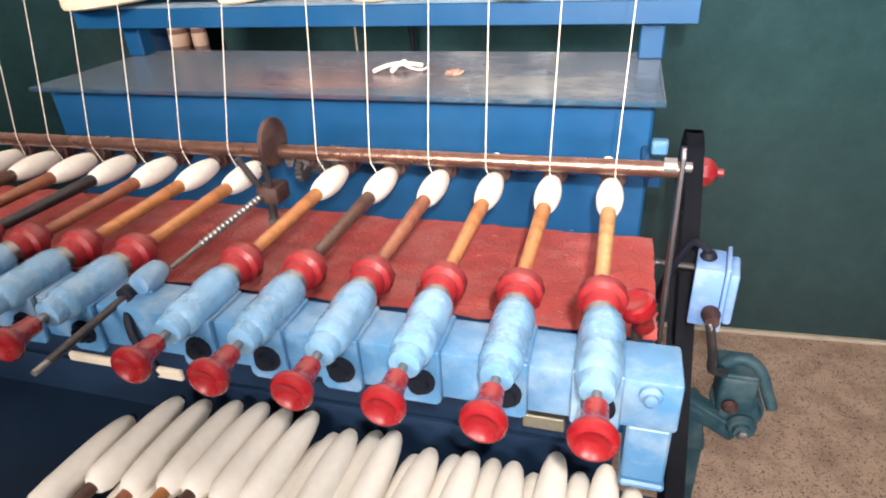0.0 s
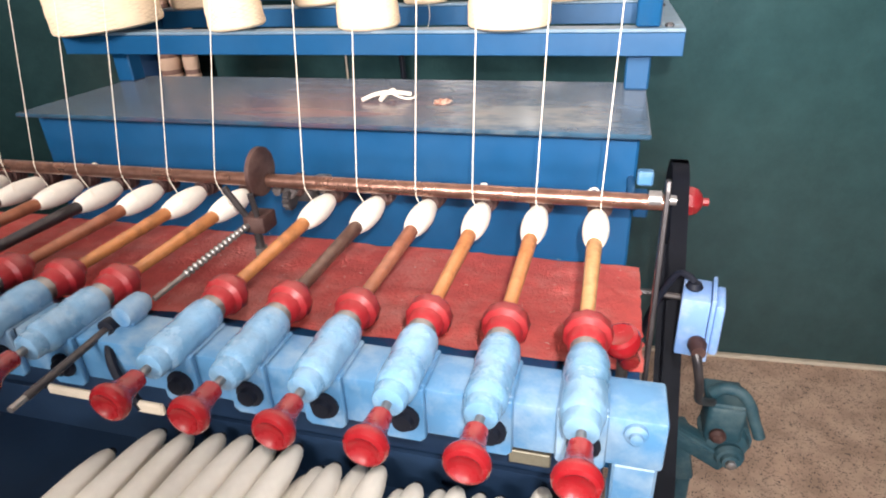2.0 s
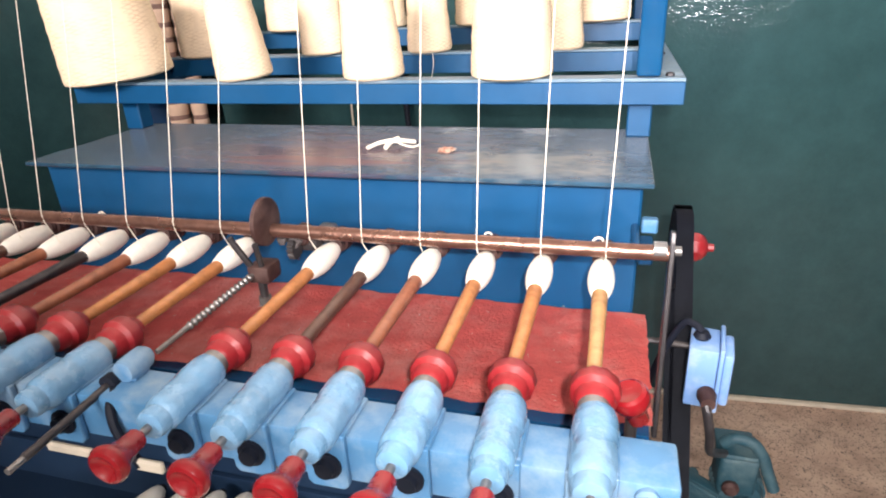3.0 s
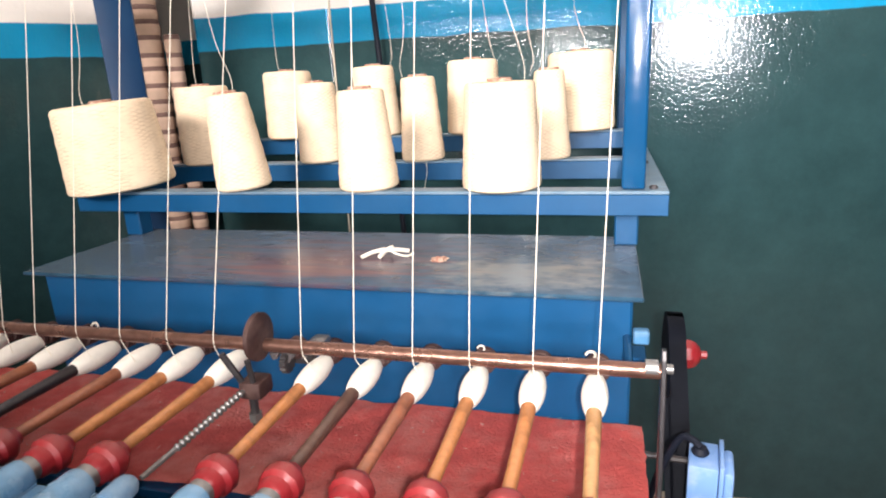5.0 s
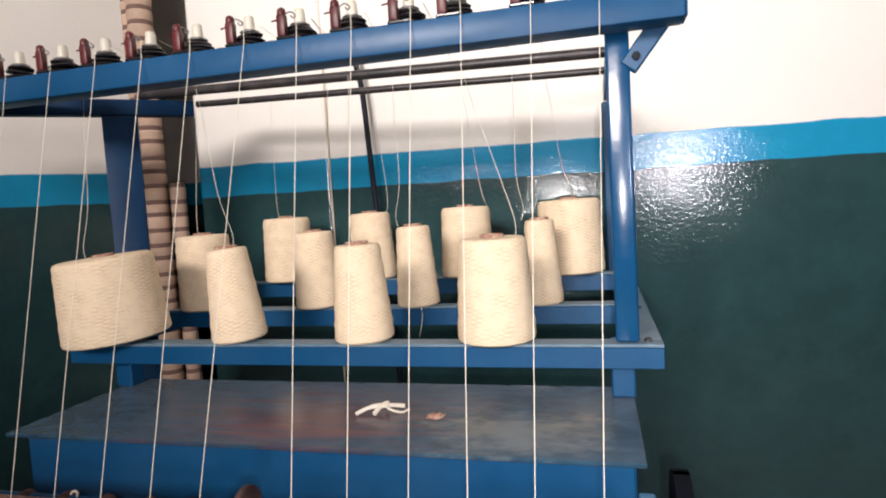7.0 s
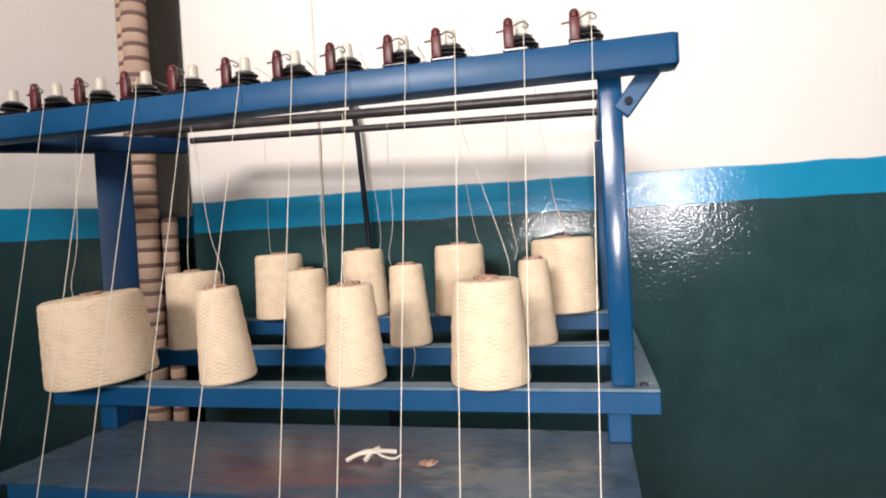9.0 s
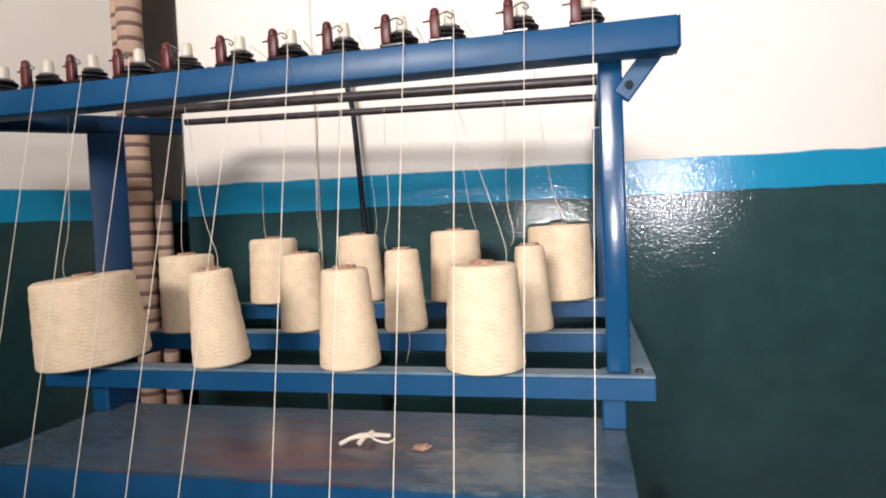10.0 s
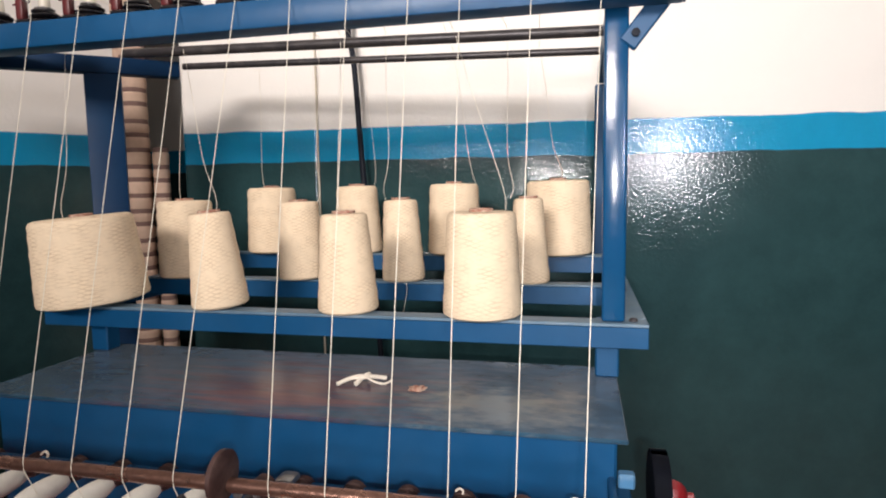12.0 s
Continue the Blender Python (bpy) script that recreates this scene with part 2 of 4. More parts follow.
# blue enamel with the rear corner's shade put into its colour
SHADED_BLUE = material("shaded_blue_enamel", (0.0035, 0.026, 0.078), 0.45, vary=0.2, scale=18, bump=0.12, bump_scale=35, dirt=(0.006, 0.04, 0.10), dirt_amount=0.5, dirt_scale=6, spec=0.18)
# blotchy blue paint, darkened to hold the unlit space under the rail
UNLIT_BLUE = material("unlit_navy_paint", (0.0045, 0.018, 0.047), 0.5, vary=0.3, scale=18, bump=0.12, bump_scale=35, dirt=(0.008, 0.035, 0.085), dirt_amount=0.6, dirt_scale=5)
PALE_BLUE = material("pale_blue_paint", (0.068, 0.195, 0.36), 0.36, vary=0.12, scale=40, bump=0.2, bump_scale=45, dirt=(0.27, 0.36, 0.44), dirt_amount=0.75, dirt_scale=22)
WRAPPED = material("pale_blue_casting", (0.135, 0.285, 0.45), 0.26, vary=0.16, scale=90, bump=0.34, bump_scale=150, dirt=(0.36, 0.48, 0.58), dirt_amount=0.4, dirt_scale=11, per_object=0.12, coat=0.6)
RED_PLASTIC = material("red_plastic", (0.22, 0.007, 0.011), 0.24, vary=0.12, scale=60, bump=0.05, dirt=(0.25, 0.035, 0.035), dirt_amount=0.4, dirt_scale=30, per_object=0.12, coat=0.05)
RED_CUP = material("dusty_red_plastic", (0.25, 0.012, 0.017), 0.34, vary=0.12, scale=60, bump=0.15, dirt=(0.38, 0.07, 0.065), dirt_amount=0.3, dirt_scale=30, per_object=0.12)
FELT = material("red_felt", (0.88, 0.165, 0.15), 0.95, vary=0.22, scale=45, bump=0.6, bump_scale=220, dirt=(0.92, 0.42, 0.37), dirt_amount=0.7, dirt_scale=11, spec=0.1)
COPPER = material("copper_pipe", (0.27, 0.145, 0.11), 0.27, 0.8, vary=0.45, scale=60, bump=0.3, dirt=(0.13, 0.065, 0.05), dirt_amount=0.85, dirt_scale=22)
# dust and wear, plus the white wall's glancing reflection put into the colour
DUST_SHEEN = material("dust_sheen_enamel", (0.10, 0.17, 0.24), 0.45, vary=0.3, scale=35, bump=0.15, bump_scale=40, dirt=(0.24, 0.29, 0.32), dirt_amount=0.7, dirt_scale=12)
STEEL = material("worn_steel", (0.30, 0.29, 0.285), 0.42, 0.8, vary=0.2, scale=60, bump=0.1, dirt=(0.15, 0.10, 0.08), dirt_amount=0.6, dirt_scale=30)
DARK_STEEL = material("dark_pipe", (0.045, 0.040, 0.043), 0.38, 0.4, vary=0.3, scale=40, dirt=(0.11, 0.095, 0.09), dirt_amount=0.6, dirt_scale=25)
BLACK = material("black_rubber", (0.008, 0.010, 0.018), 0.6, vary=0.25, scale=50, bump=0.1, spec=0.2)
CERAMIC = material("black_ceramic", (0.02, 0.018, 0.02), 0.2, vary=0.2, scale=50)
BRASS = material("dull_brass", (0.20, 0.185, 0.14), 0.5, 0.6, vary=0.25, scale=60, dirt=(0.12, 0.09, 0.05), dirt_amount=0.6, dirt_scale=40)
RUST = material("rusty_iron", (0.055, 0.024, 0.021), 0.65, 0.3, vary=0.35, scale=50, bump=0.3, dirt=(0.16, 0.10, 0.085), dirt_amount=0.6, dirt_scale=25)
MAROON = material("maroon_plastic", (0.085, 0.010, 0.012), 0.4, vary=0.15, scale=60, dirt=(0.13, 0.035, 0.032), dirt_amount=0.4, dirt_scale=50, per_object=0.15)
FROST = material("frosted_plastic", (0.82, 0.76, 0.64), 0.4, vary=0.06, scale=60)
FROST.node_tree.nodes["Principled BSDF"].inputs["Transmission Weight"].default_value = 0.35
TEAL = material("teal_casting", (0.012, 0.052, 0.072), 0.6, vary=0.35, scale=40, bump=0.5, bump_scale=60, dirt=(0.10, 0.145, 0.15), dirt_amount=0.7, dirt_scale=22)
BOX_BLUE = material("light_blue_box_paint", (0.17, 0.31, 0.60), 0.45, vary=0.1, scale=30, bump=0.1, dirt=(0.5, 0.55, 0.6), dirt_amount=0.5, dirt_scale=22)
DUCT = material("beige_lagging", (0.52, 0.36, 0.275), 0.85, vary=0.2, scale=40, bump=0.4, dirt=(0.5, 0.36, 0.26), dirt_amount=0.6, dirt_scale=14, per_object=0.12)
DUCT_BAND = material("brown_binding", (0.17, 0.10, 0.085), 0.85, vary=0.2, scale=60, bump=0.3)
PAPER_TUBE = material("brown_paper_tube", (0.33, 0.15, 0.10), 0.8, vary=0.3, scale=70, bump=0.2, dirt=(0.62, 0.50, 0.40), dirt_amount=0.9, dirt_scale=160)
CONE_YARN = wound_yarn("cone_yarn", (0.83, 0.66, 0.475), 17, 0.0068, 0.00010, 0.60)
PIRN_YARN = wound_yarn("pirn_yarn", (0.86, 0.81, 0.73), 1, 0.0016, 0.00012)
THREAD = material("yarn_thread", (0.85, 0.78, 0.66), 0.9, vary=0.1, scale=200, spec=0.1)
RAG = material("cotton_waste", (0.78, 0.70, 0.60), 0.95, vary=0.12, scale=120, bump=0.5, spec=0.1)
WOODS = [material("pirn_wood_" + k, c, 0.4, vary=0.3, scale=70, bump=0.15, dirt=tuple(v * 0.45 for v in c), dirt_amount=0.6, dirt_scale=60, coat=0.2)
         for k, c in (("tan", (0.50, 0.195, 0.065)), ("dark", (0.10, 0.045, 0.03)), ("brown", (0.32, 0.11, 0.055)), ("pale", (0.55, 0.29, 0.12)), ("black", (0.022, 0.018, 0.022)))]
GREY_LINT = material("greasy_lint", (0.10, 0.085, 0.085), 0.95, vary=0.5, scale=160, bump=0.8, bump_scale=300, spec=0.1)
SHEET = table_sheet()
# dust on the sheet and fibre ends on the felt catch light at a glancing angle
for m, weight, tint in ((SHEET, 0.10, (0.85, 0.78, 0.76, 1)), (FELT, 0.45, (1.0, 0.34, 0.30, 1))):
    bsdf = m.node_tree.nodes["Principled BSDF"]
    bsdf.inputs["Sheen Weight"].default_value, bsdf.inputs["Sheen Roughness"].default_value = weight, 0.4
    bsdf.inputs["Sheen Tint"].default_value = tint

# ---- building helpers ----
ORIGIN = {}


def thing(name, at, label, category, group="", kind=""):
    """An Empty at a thing's base, to hold its parts."""
    ob = new(name)
    ob.location = at
    ob.empty_display_size = 0.05
    ORIGIN[ob.name] = Vector(at)
    return tagged(ob, label, category, group, kind)


def mesh_of(name, bm, mat, smooth=True, sharp=35):
    me = bpy.data.meshes.new(name)
    bmesh.ops.recalc_face_normals(bm, faces=bm.faces)
    if smooth:
        for f in bm.faces:
            f.smooth = True
        for e in bm.edges:
            if len(e.link_faces) == 2 and e.calc_face_angle(0) > radians(sharp):
                e.smooth = False
    bm.to_mesh(me)
    bm.free()
    me.materials.append(mat)
    return me


def part(name, bm, mat, parent=None, label="", smooth=True, at=None, turn=None):
    """Links a bmesh, given in world places, as one mesh object; its origin is at 'at' or its parent's origin."""
    base = Vector(at) if at is not None else (ORIGIN[parent.name].copy() if parent else Vector((0, 0, 0)))
    m = Matrix.Translation(base) @ (turn or Matrix())
    bm.transform(m.inverted())
    ob = new(name, mesh_of(name, bm, mat, smooth))
    if parent:
        ob.parent = parent
        ob.matrix_local = Matrix.Translation(-ORIGIN[parent.name]) @ m
    else:
        ob.matrix_world = m
    ORIGIN[ob.name] = base
    if label:
        ob["label"] = label
    return ob


def box(x0, x1, y0, y1, z0, z1, bevel=0.0, seg=1, bm=None):
    b2 = bmesh.new()
    r = bmesh.ops.create_cube(b2, size=1)
    bmesh.ops.transform(b2, verts=r["verts"], matrix=Matrix.Translation(((x0 + x1) / 2, (y0 + y1) / 2, (z0 + z1) / 2)) @ Matrix.Diagonal((x1 - x0, y1 - y0, z1 - z0, 1)))
    if bevel:
        bmesh.ops.bevel(b2, geom=list(b2.edges), offset=bevel, segments=seg, affect="EDGES", profile=0.5)
    return join(bm, b2)


def join(bm, b2):
    if bm is None:
        return b2
    me = bpy.data.meshes.new("tmp")
    b2.to_mesh(me)
    b2.free()
    bm.from_mesh(me)
    bpy.data.meshes.remove(me)
    return bm


AXIS = {"x": Matrix(((0, 0, 1), (1, 0, 0), (0, 1, 0))).to_4x4(), "y": Matrix(((1, 0, 0), (0, 0, 1), (0, -1, 0))).to_4x4(), "z": Matrix()}


def lathe(profile, at=(0, 0, 0), axis="z", seg=24, bm=None, matrix=None):
    """A body turned round an axis from (radius, distance along the axis) pairs."""
    b2 = bmesh.new()
    rings = []
    for r, h in profile:
        if r < 1e-6:
            rings.append([b2.verts.new((0, 0, h))])
        else:
            rings.append([b2.verts.new((r * math.cos(6.28318 * i / seg), r * math.sin(6.28318 * i / seg), h)) for i in range(seg)])
    for a, c in zip(rings, rings[1:]):
        for i in range(seg):
            j = (i + 1) % seg
            if len(a) == 1 and len(c) > 1:
                b2.faces.new((a[0], c[i], c[j]))
            elif len(c) == 1 and len(a) > 1:
                b2.faces.new((a[i], a[j], c[0]))
            elif len(a) > 1:
                b2.faces.new((a[i], a[j], c[j], c[i]))
    if len(rings[0]) > 1:
        b2.faces.new(list(reversed(rings[0])))
    if len(rings[-1]) > 1:
        b2.faces.new(rings[-1])
    b2.transform(matrix if matrix is not None else Matrix.Translation(at) @ AXIS[axis])
    return join(bm, b2)


def rod(a, c, r, seg=12, bm=None, r2=None):
    a, c = Vector(a), Vector(c)
    d = c - a
    m = Matrix.Translation(a) @ d.to_track_quat("Z", "Y").to_matrix().to_4x4()
    return lathe([(r, 0), (r2 or r, d.length)], seg=seg, bm=bm, matrix=m)


def hose(points, r, seg=8, bm=None):
    """A tube swept along points."""
    b2 = bmesh.new()
    pts = [Vector(p) for p in points]
    rings = []
    for i, p in enumerate(pts):
        d = (pts[min(i + 1, len(pts) - 1)] - pts[max(i - 1, 0)]).normalized()
        side = d.cross(Vector((0.31, 0.9, 0.27))).normalized()
        up = d.cross(side)
        rings.append([b2.verts.new(p + r * (math.cos(6.28318 * k / seg) * side + math.sin(6.28318 * k / seg) * up)) for k in range(seg)])
    for a, c in zip(rings, rings[1:]):
        for k in range(seg):
            b2.faces.new((a[k], a[(k + 1) % seg], c[(k + 1) % seg], c[k]))
    b2.faces.new(rings[0])
    b2.faces.new(rings[-1])
    return join(bm, b2)


def bend(points, n=8):
    """Catmull-Rom points through the given ones."""
    p = [Vector(q) for q in points]
    p = [p[0] * 2 - p[1], *p, p[-1] * 2 - p[-2]]
    out = []
    for i in range(1, len(p) - 2):
        for k in range(n):
            t = k / n
            out.append(0.5 * (2 * p[i] + (p[i + 1] - p[i - 1]) * t + (2 * p[i - 1] - 5 * p[i] + 4 * p[i + 1] - p[i + 2]) * t * t + (3 * p[i] - p[i - 1] - 3 * p[i + 1] + p[i + 2]) * t ** 3))
    return [*out, p[-2]]


def plate(outline, thick, matrix, bm=None, bevel=0.0):
    """A flat plate from an outline in its own plane."""
    b2 = bmesh.new()
    f = b2.faces.new([b2.verts.new((x, y, 0)) for x, y in outline])
    ex = bmesh.ops.extrude_face_region(b2, geom=[f])
    bmesh.ops.translate(b2, verts=[v for v in ex["geom"] if isinstance(v, bmesh.types.BMVert)], vec=(0, 0, thick))
    if bevel:
        bmesh.ops.bevel(b2, geom=list(b2.edges), offset=bevel, segments=1, affect="EDGES")
    b2.transform(matrix)
    return join(bm, b2)


# ---- room ----
WALL_TURN = Matrix.Translation((0.75, 1.668, 0)) @ Matrix.Rotation(radians(3.37), 4, "Z")
CORNER_TURN = Matrix.Translation((-1.39, 1.33, 0)) @ Matrix.Rotation(radians(51.7), 4, "Z")


def turned(bm, m):
    bm.transform(m)
    return bm


def room():
    tagged(part("floor", box(-2.55, 2.6, -2.75, 2.75, -0.1, 0.0), FLOOR, smooth=False), "brown terrazzo floor with dark chips and worn patches", "floor", kind="structure")
    # the north wall stands a little askew to the machine
    wn = tagged(part("wall_north", turned(box(-1.362, 1.985, 0, 0.14, 0, 2.9), WALL_TURN), WALL, smooth=False), "plaster wall, glossy dark green dado, blue border, white above", "wall", kind="structure")
    part("pilaster", turned(box(-1.757, -1.362, -0.006, 0.56, 0, 2.9, 0.014, 4), WALL_TURN), WALL, wn, "slightly proud plaster pier", smooth=True)
    part("crack", turned(box(-1.3645, -1.3605, -0.0075, -0.0045, 0.6, 1.62), WALL_TURN), CEMENT, wn, "rust-stained crack in the plaster", smooth=False)
    part("recess", box(-2.41, -0.90, 2.12, 2.26, 0, 2.9), WALL, wn, "back of the deep pipe recess", smooth=False)
    tagged(part("wall_corner", turned(box(-1.75, 0.345, 0, 0.10, 0, 2.9, 0.008, 2), CORNER_TURN), WALL, smooth=True), "oblique plaster wall with dark green dado and blue border", "wall", kind="structure")
    tagged(part("wall_west", box(-2.55, -2.41, -2.75, 2.69, 0, 2.9), WALL, smooth=False), "plaster wall with dark green dado and blue border", "wall", kind="structure")
    tagged(part("wall_east", box(2.6, 2.74, -2.75, 1.95, 0, 2.9), WALL, smooth=False), "plain plaster wall with green dado", "wall", kind="structure")
    bm = box(-2.55, -1.14, -2.89, -2.75, 0, 2.9)
    box(-1.14, 0.10, -2.89, -2.75, 0, 2.00, bm=bm)
    box(-1.14, 0.10, -2.89, -2.75, 2.80, 2.9, bm=bm)
    box(0.10, 0.85, -2.89, -2.75, 0, 2.9, bm=bm)
    box(1.80, 2.74, -2.89, -2.75, 0, 2.9, bm=bm)
    box(0.85, 1.80, -2.89, -2.75, 2.1, 2.9, bm=bm)
    tagged(part("wall_south", bm, WALL, smooth=False), "plain plaster wall, unseen, with an added open doorway and high window", "wall", kind="structure")
    tagged(part("ceiling", box(-2.55, 2.74, -2.89, 2.75, 2.9, 3.0), PLASTER, smooth=False), "plain whitewashed ceiling", "ceiling", kind="structure")
    tagged(part("baseboard", turned(box(-1.36, 1.84, -0.018, -0.0005, 0, 0.012, 0.003), WALL_TURN), CEMENT, smooth=False), "pale cement fillet along the wall's foot", "baseboard", kind="structure")


room()


# ---- lagged pipes in the corner ----
def lagged_pipe(at, lean, r, z1):
    p = thing("lagged_pipe", at, "beige lagged pipe bound with brown bands, standing in the corner", "pipe", "lagged pipes")
    z, k = 0.0, 0
    while z < z1:
        h = 0.040 + 0.006 * math.sin(k * 2.3 + at[0] * 9)
        c = (at[0] + lean * z, at[1], z)
        part("section", lathe([(r * 0.93, 0.0), (r, 0.006), (r * (1.0 + 0.02 * math.sin(k)), h * 0.5), (r, h - 0.017), (r * 0.95, h - 0.012)], c, seg=20), DUCT, p)
        part("band", lathe([(r * 0.93, h - 0.0125), (r * 0.965, h - 0.009), (r * 0.965, h - 0.003), (r * 0.92, h + 0.001)], c, seg=20), DUCT_BAND, p)
        z, k = z + h, k + 1
    return p


lagged_pipe((-1.100, 1.50, 0), 0.0, 0.033, 2.86)
lagged_pipe((-1.040, 1.515, 0), 0.0, 0.021, 1.32)
lagged_pipe((-1.152, 1.522, 0), 0.0, 0.020, 2.86)


# ---- the bench and cone rack ----
def bench():
    b = thing("steel_bench", (-0.33, 0.92, 0), "blue painted steel cabinet bench with worn sheet top", "bench")
    part("body", box(-0.80, 0.118, 0.80, 1.02, 0.10, 0.908, 0.003), BLUE, b)
    part("plinth", box(-0.78, 0.10, 0.83, 1.0, 0.0, 0.10), BLUE, b)
    part("tabletop", box(-0.79, 0.128, 0.757, 1.04, 0.908, 0.914, 0.0015), SHEET, b, "worn grey-blue sheet top with red primer showing")
    bm = box(0.1185, 0.136, 0.79, 0.83, 0.797, 0.822, 0.002)
    part("bracket", bm, BLUE, b)
    part("hinge_block", box(0.119, 0.138, 0.785, 0.80, 0.842, 0.860, 0.002), PALE_BLUE, b)


bench()


def cone_rack():
    r = thing("cone_rack", (-0.33, 1.2, 0.914), "blue painted steel rack over the bench, holding yarn cones", "rack")
    # angle-iron shelf frame, each row a step higher
    fb = part("front_bar", box(-0.86, 0.168, 0.950, 0.954, 0.968, 0.9985, 0.0008), BLUE, r)
    part("flange", box(-0.86, 0.168, 0.950, 0.985, 0.999, 1.004, 0.0008), DUST_SHEEN, fb, "dusty worn top flange, wall reflection put into its colour")
    for y, z in ((1.215, 1.0125), (1.400, 1.048)):
        cb = part("cross_bar", box(-0.86, 0.123, y, y + 0.004, z - 0.034, z - 0.0005, 0.0008), BLUE, r)
        part("flange", box(-0.86, 0.123, y, y + 0.034, z, z + 0.004, 0.0008), DUST_SHEEN, cb, "dusty worn top flange, wall reflection put into its colour")
    for x0, x1 in ((0.126, 0.168), (-0.89, -0.861)):
        sb = part("side_bar", box(x1 - 0.004, x1, 0.986, 1.62, 0.968, 0.999, 0.0008), BLUE, r)
        part("flange", box(x0, x1, 0.986, 1.62, 0.9995, 1.0045, 0.0008), DUST_SHEEN, sb, "dusty worn top flange, wall reflection put into its colour")
    for x, y in ((0.148, 0.968), (0.150, 1.23)):
        part("bolt", lathe([(0.006, 0), (0.006, 0.003), (0.004, 0.005), (0, 0.0055)], (x, y, 1.0045), seg=6), DARK_STEEL, r)
    # short legs to the bench, uprights to the top beams
    for x in (0.096, -0.80):
        part("leg", box(x, x + 0.034, 0.988, 1.02, 0.914, 0.9985, 0.002), BLUE, r)
    b3 = box(-0.0163, 0.0163, -0.017, 0.017, 1.0048, 1.4675, 0.004, 3)
    b3.transform(pose(0.1200, 0.974, 0, 0, 0, -1.4))
    part("upright", b3, GLOSS_BLUE, r)
    part("upright", box(0.103, 0.134, 1.56, 1.60, 1.0045, 1.437, 0.003), BLUE, r)
    part("top_beam", box(-1.25, 0.203, 0.905, 0.952, 1.437, 1.478, 0.003, 2), BLUE, r)
    part("guide_rail", box(-1.25, 0.150, 0.960, 1.030, 1.468, 1.478, 0.001), BLUE, r)
    part("end_cap", box(0.2031, 0.2055, 0.9055, 0.9515, 1.4375, 1.4775, 0.001), BLUE, r)
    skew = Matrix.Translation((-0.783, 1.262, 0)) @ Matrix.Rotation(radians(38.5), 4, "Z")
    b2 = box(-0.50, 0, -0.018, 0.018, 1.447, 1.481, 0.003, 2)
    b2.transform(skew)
    part("corner_beam", b2, SHADED_BLUE, r, "blue beam, its shade put into the paint")
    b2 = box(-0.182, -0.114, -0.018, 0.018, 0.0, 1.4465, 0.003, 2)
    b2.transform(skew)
    part("upright", b2, SHADED_BLUE, r)
    # diagonal strut with bolts at the beam's end
    m = Matrix.Translation((0.133, 0.9535, 1.390)) @ Matrix.Rotation(radians(38), 4, "Y")
    b2 = box(-0.013, 0.013, 0, 0.014, 0, 0.098, 0.002)
    b2.transform(m)
    brace = part("brace", b2, BLUE, r)
    for k in (0.018, 0.080):
        q = m @ Vector((0, -0.001, k))
        part("bolt", lathe([(0.006, 0), (0.006, -0.004), (0, -0.005)], q, "y", 6), BLACK, brace)
    part("side_beam", box(0.108, 0.130, 1.031, 1.559, 1.4385, 1.474, 0.002), BLUE, r)
    part("yarn_pipe", rod((-0.872, 1.205, 1.494), (0.108, 1.205, 1.471), 0.0098, 14), DARK_STEEL, r, "dark steel pipe the yarns pass over")
    part("yarn_pipe", rod((-0.82, 1.329, 1.488), (0.108, 1.329, 1.463), 0.0075, 14), DARK_STEEL, r, "dark steel pipe the yarns pass over")


cone_rack()


# ---- yarn cones ----
def yarn_cone(x, y, z0, r0, r1, h, lean=(0, 0), hang=0):
    c = thing("yarn_cone", (x, y, z0), "cream cotton yarn cone wound on a brown paper tube", "yarn cone", "yarn cones on the rack")
    n = 14
    prof = [(0.010, 0.0), (r0 * 0.90, 0.0), (r0 * 0.985, 0.0035), (r0, 0.009)]
    for i in range(1, n):
        t = i / n
        prof.append((r0 + (r1 - r0) * t + 0.0007 * math.sin(i * 2.1 + x * 30), 0.009 + (h - 0.018) * t))
    prof += [(r1, h - 0.008), (r1 * 0.97, h - 0.003), (r1 * 0.90, h), (0.020, h + 0.001), (0.0195, h - 0.004)]
    part("yarn", lathe(prof, (x, y, z0), seg=40), CONE_YARN, c)
    part("tube", lathe([(0.0185, h - 0.01), (0.0185, h + 0.005), (0.0165, h + 0.0055), (0.0155, h - 0.03)], (x, y, z0), seg=20), PAPER_TUBE, c, "brown patterned paper tube")
    if hang:
        p = Vector((x + r0 * 0.35, y - r0 * 0.85, z0 + 0.002))
        part("loose_end", hose(bend([p, p + Vector((0.002, -0.004, -0.02)), p + Vector((-0.004, -0.002, -0.045)), p + Vector((-0.008, -0.003, -0.06))], 5), 0.0006, 5), THREAD, c)
    c.matrix_world = Matrix.Translation((x, y, z0 + 0.5 * r0 * math.sin(radians(abs(lean[1]))))) @ pose(0, 0, 0, lean[0], lean[1], 0) @ pose(0, 0, 0, 0, 0, 0 if hang else (x * 997) % 360)
    return c


FRONT, MIDDLE, BACK = (0.985, 1.0045), (1.236, 1.017), (1.420, 1.0525)
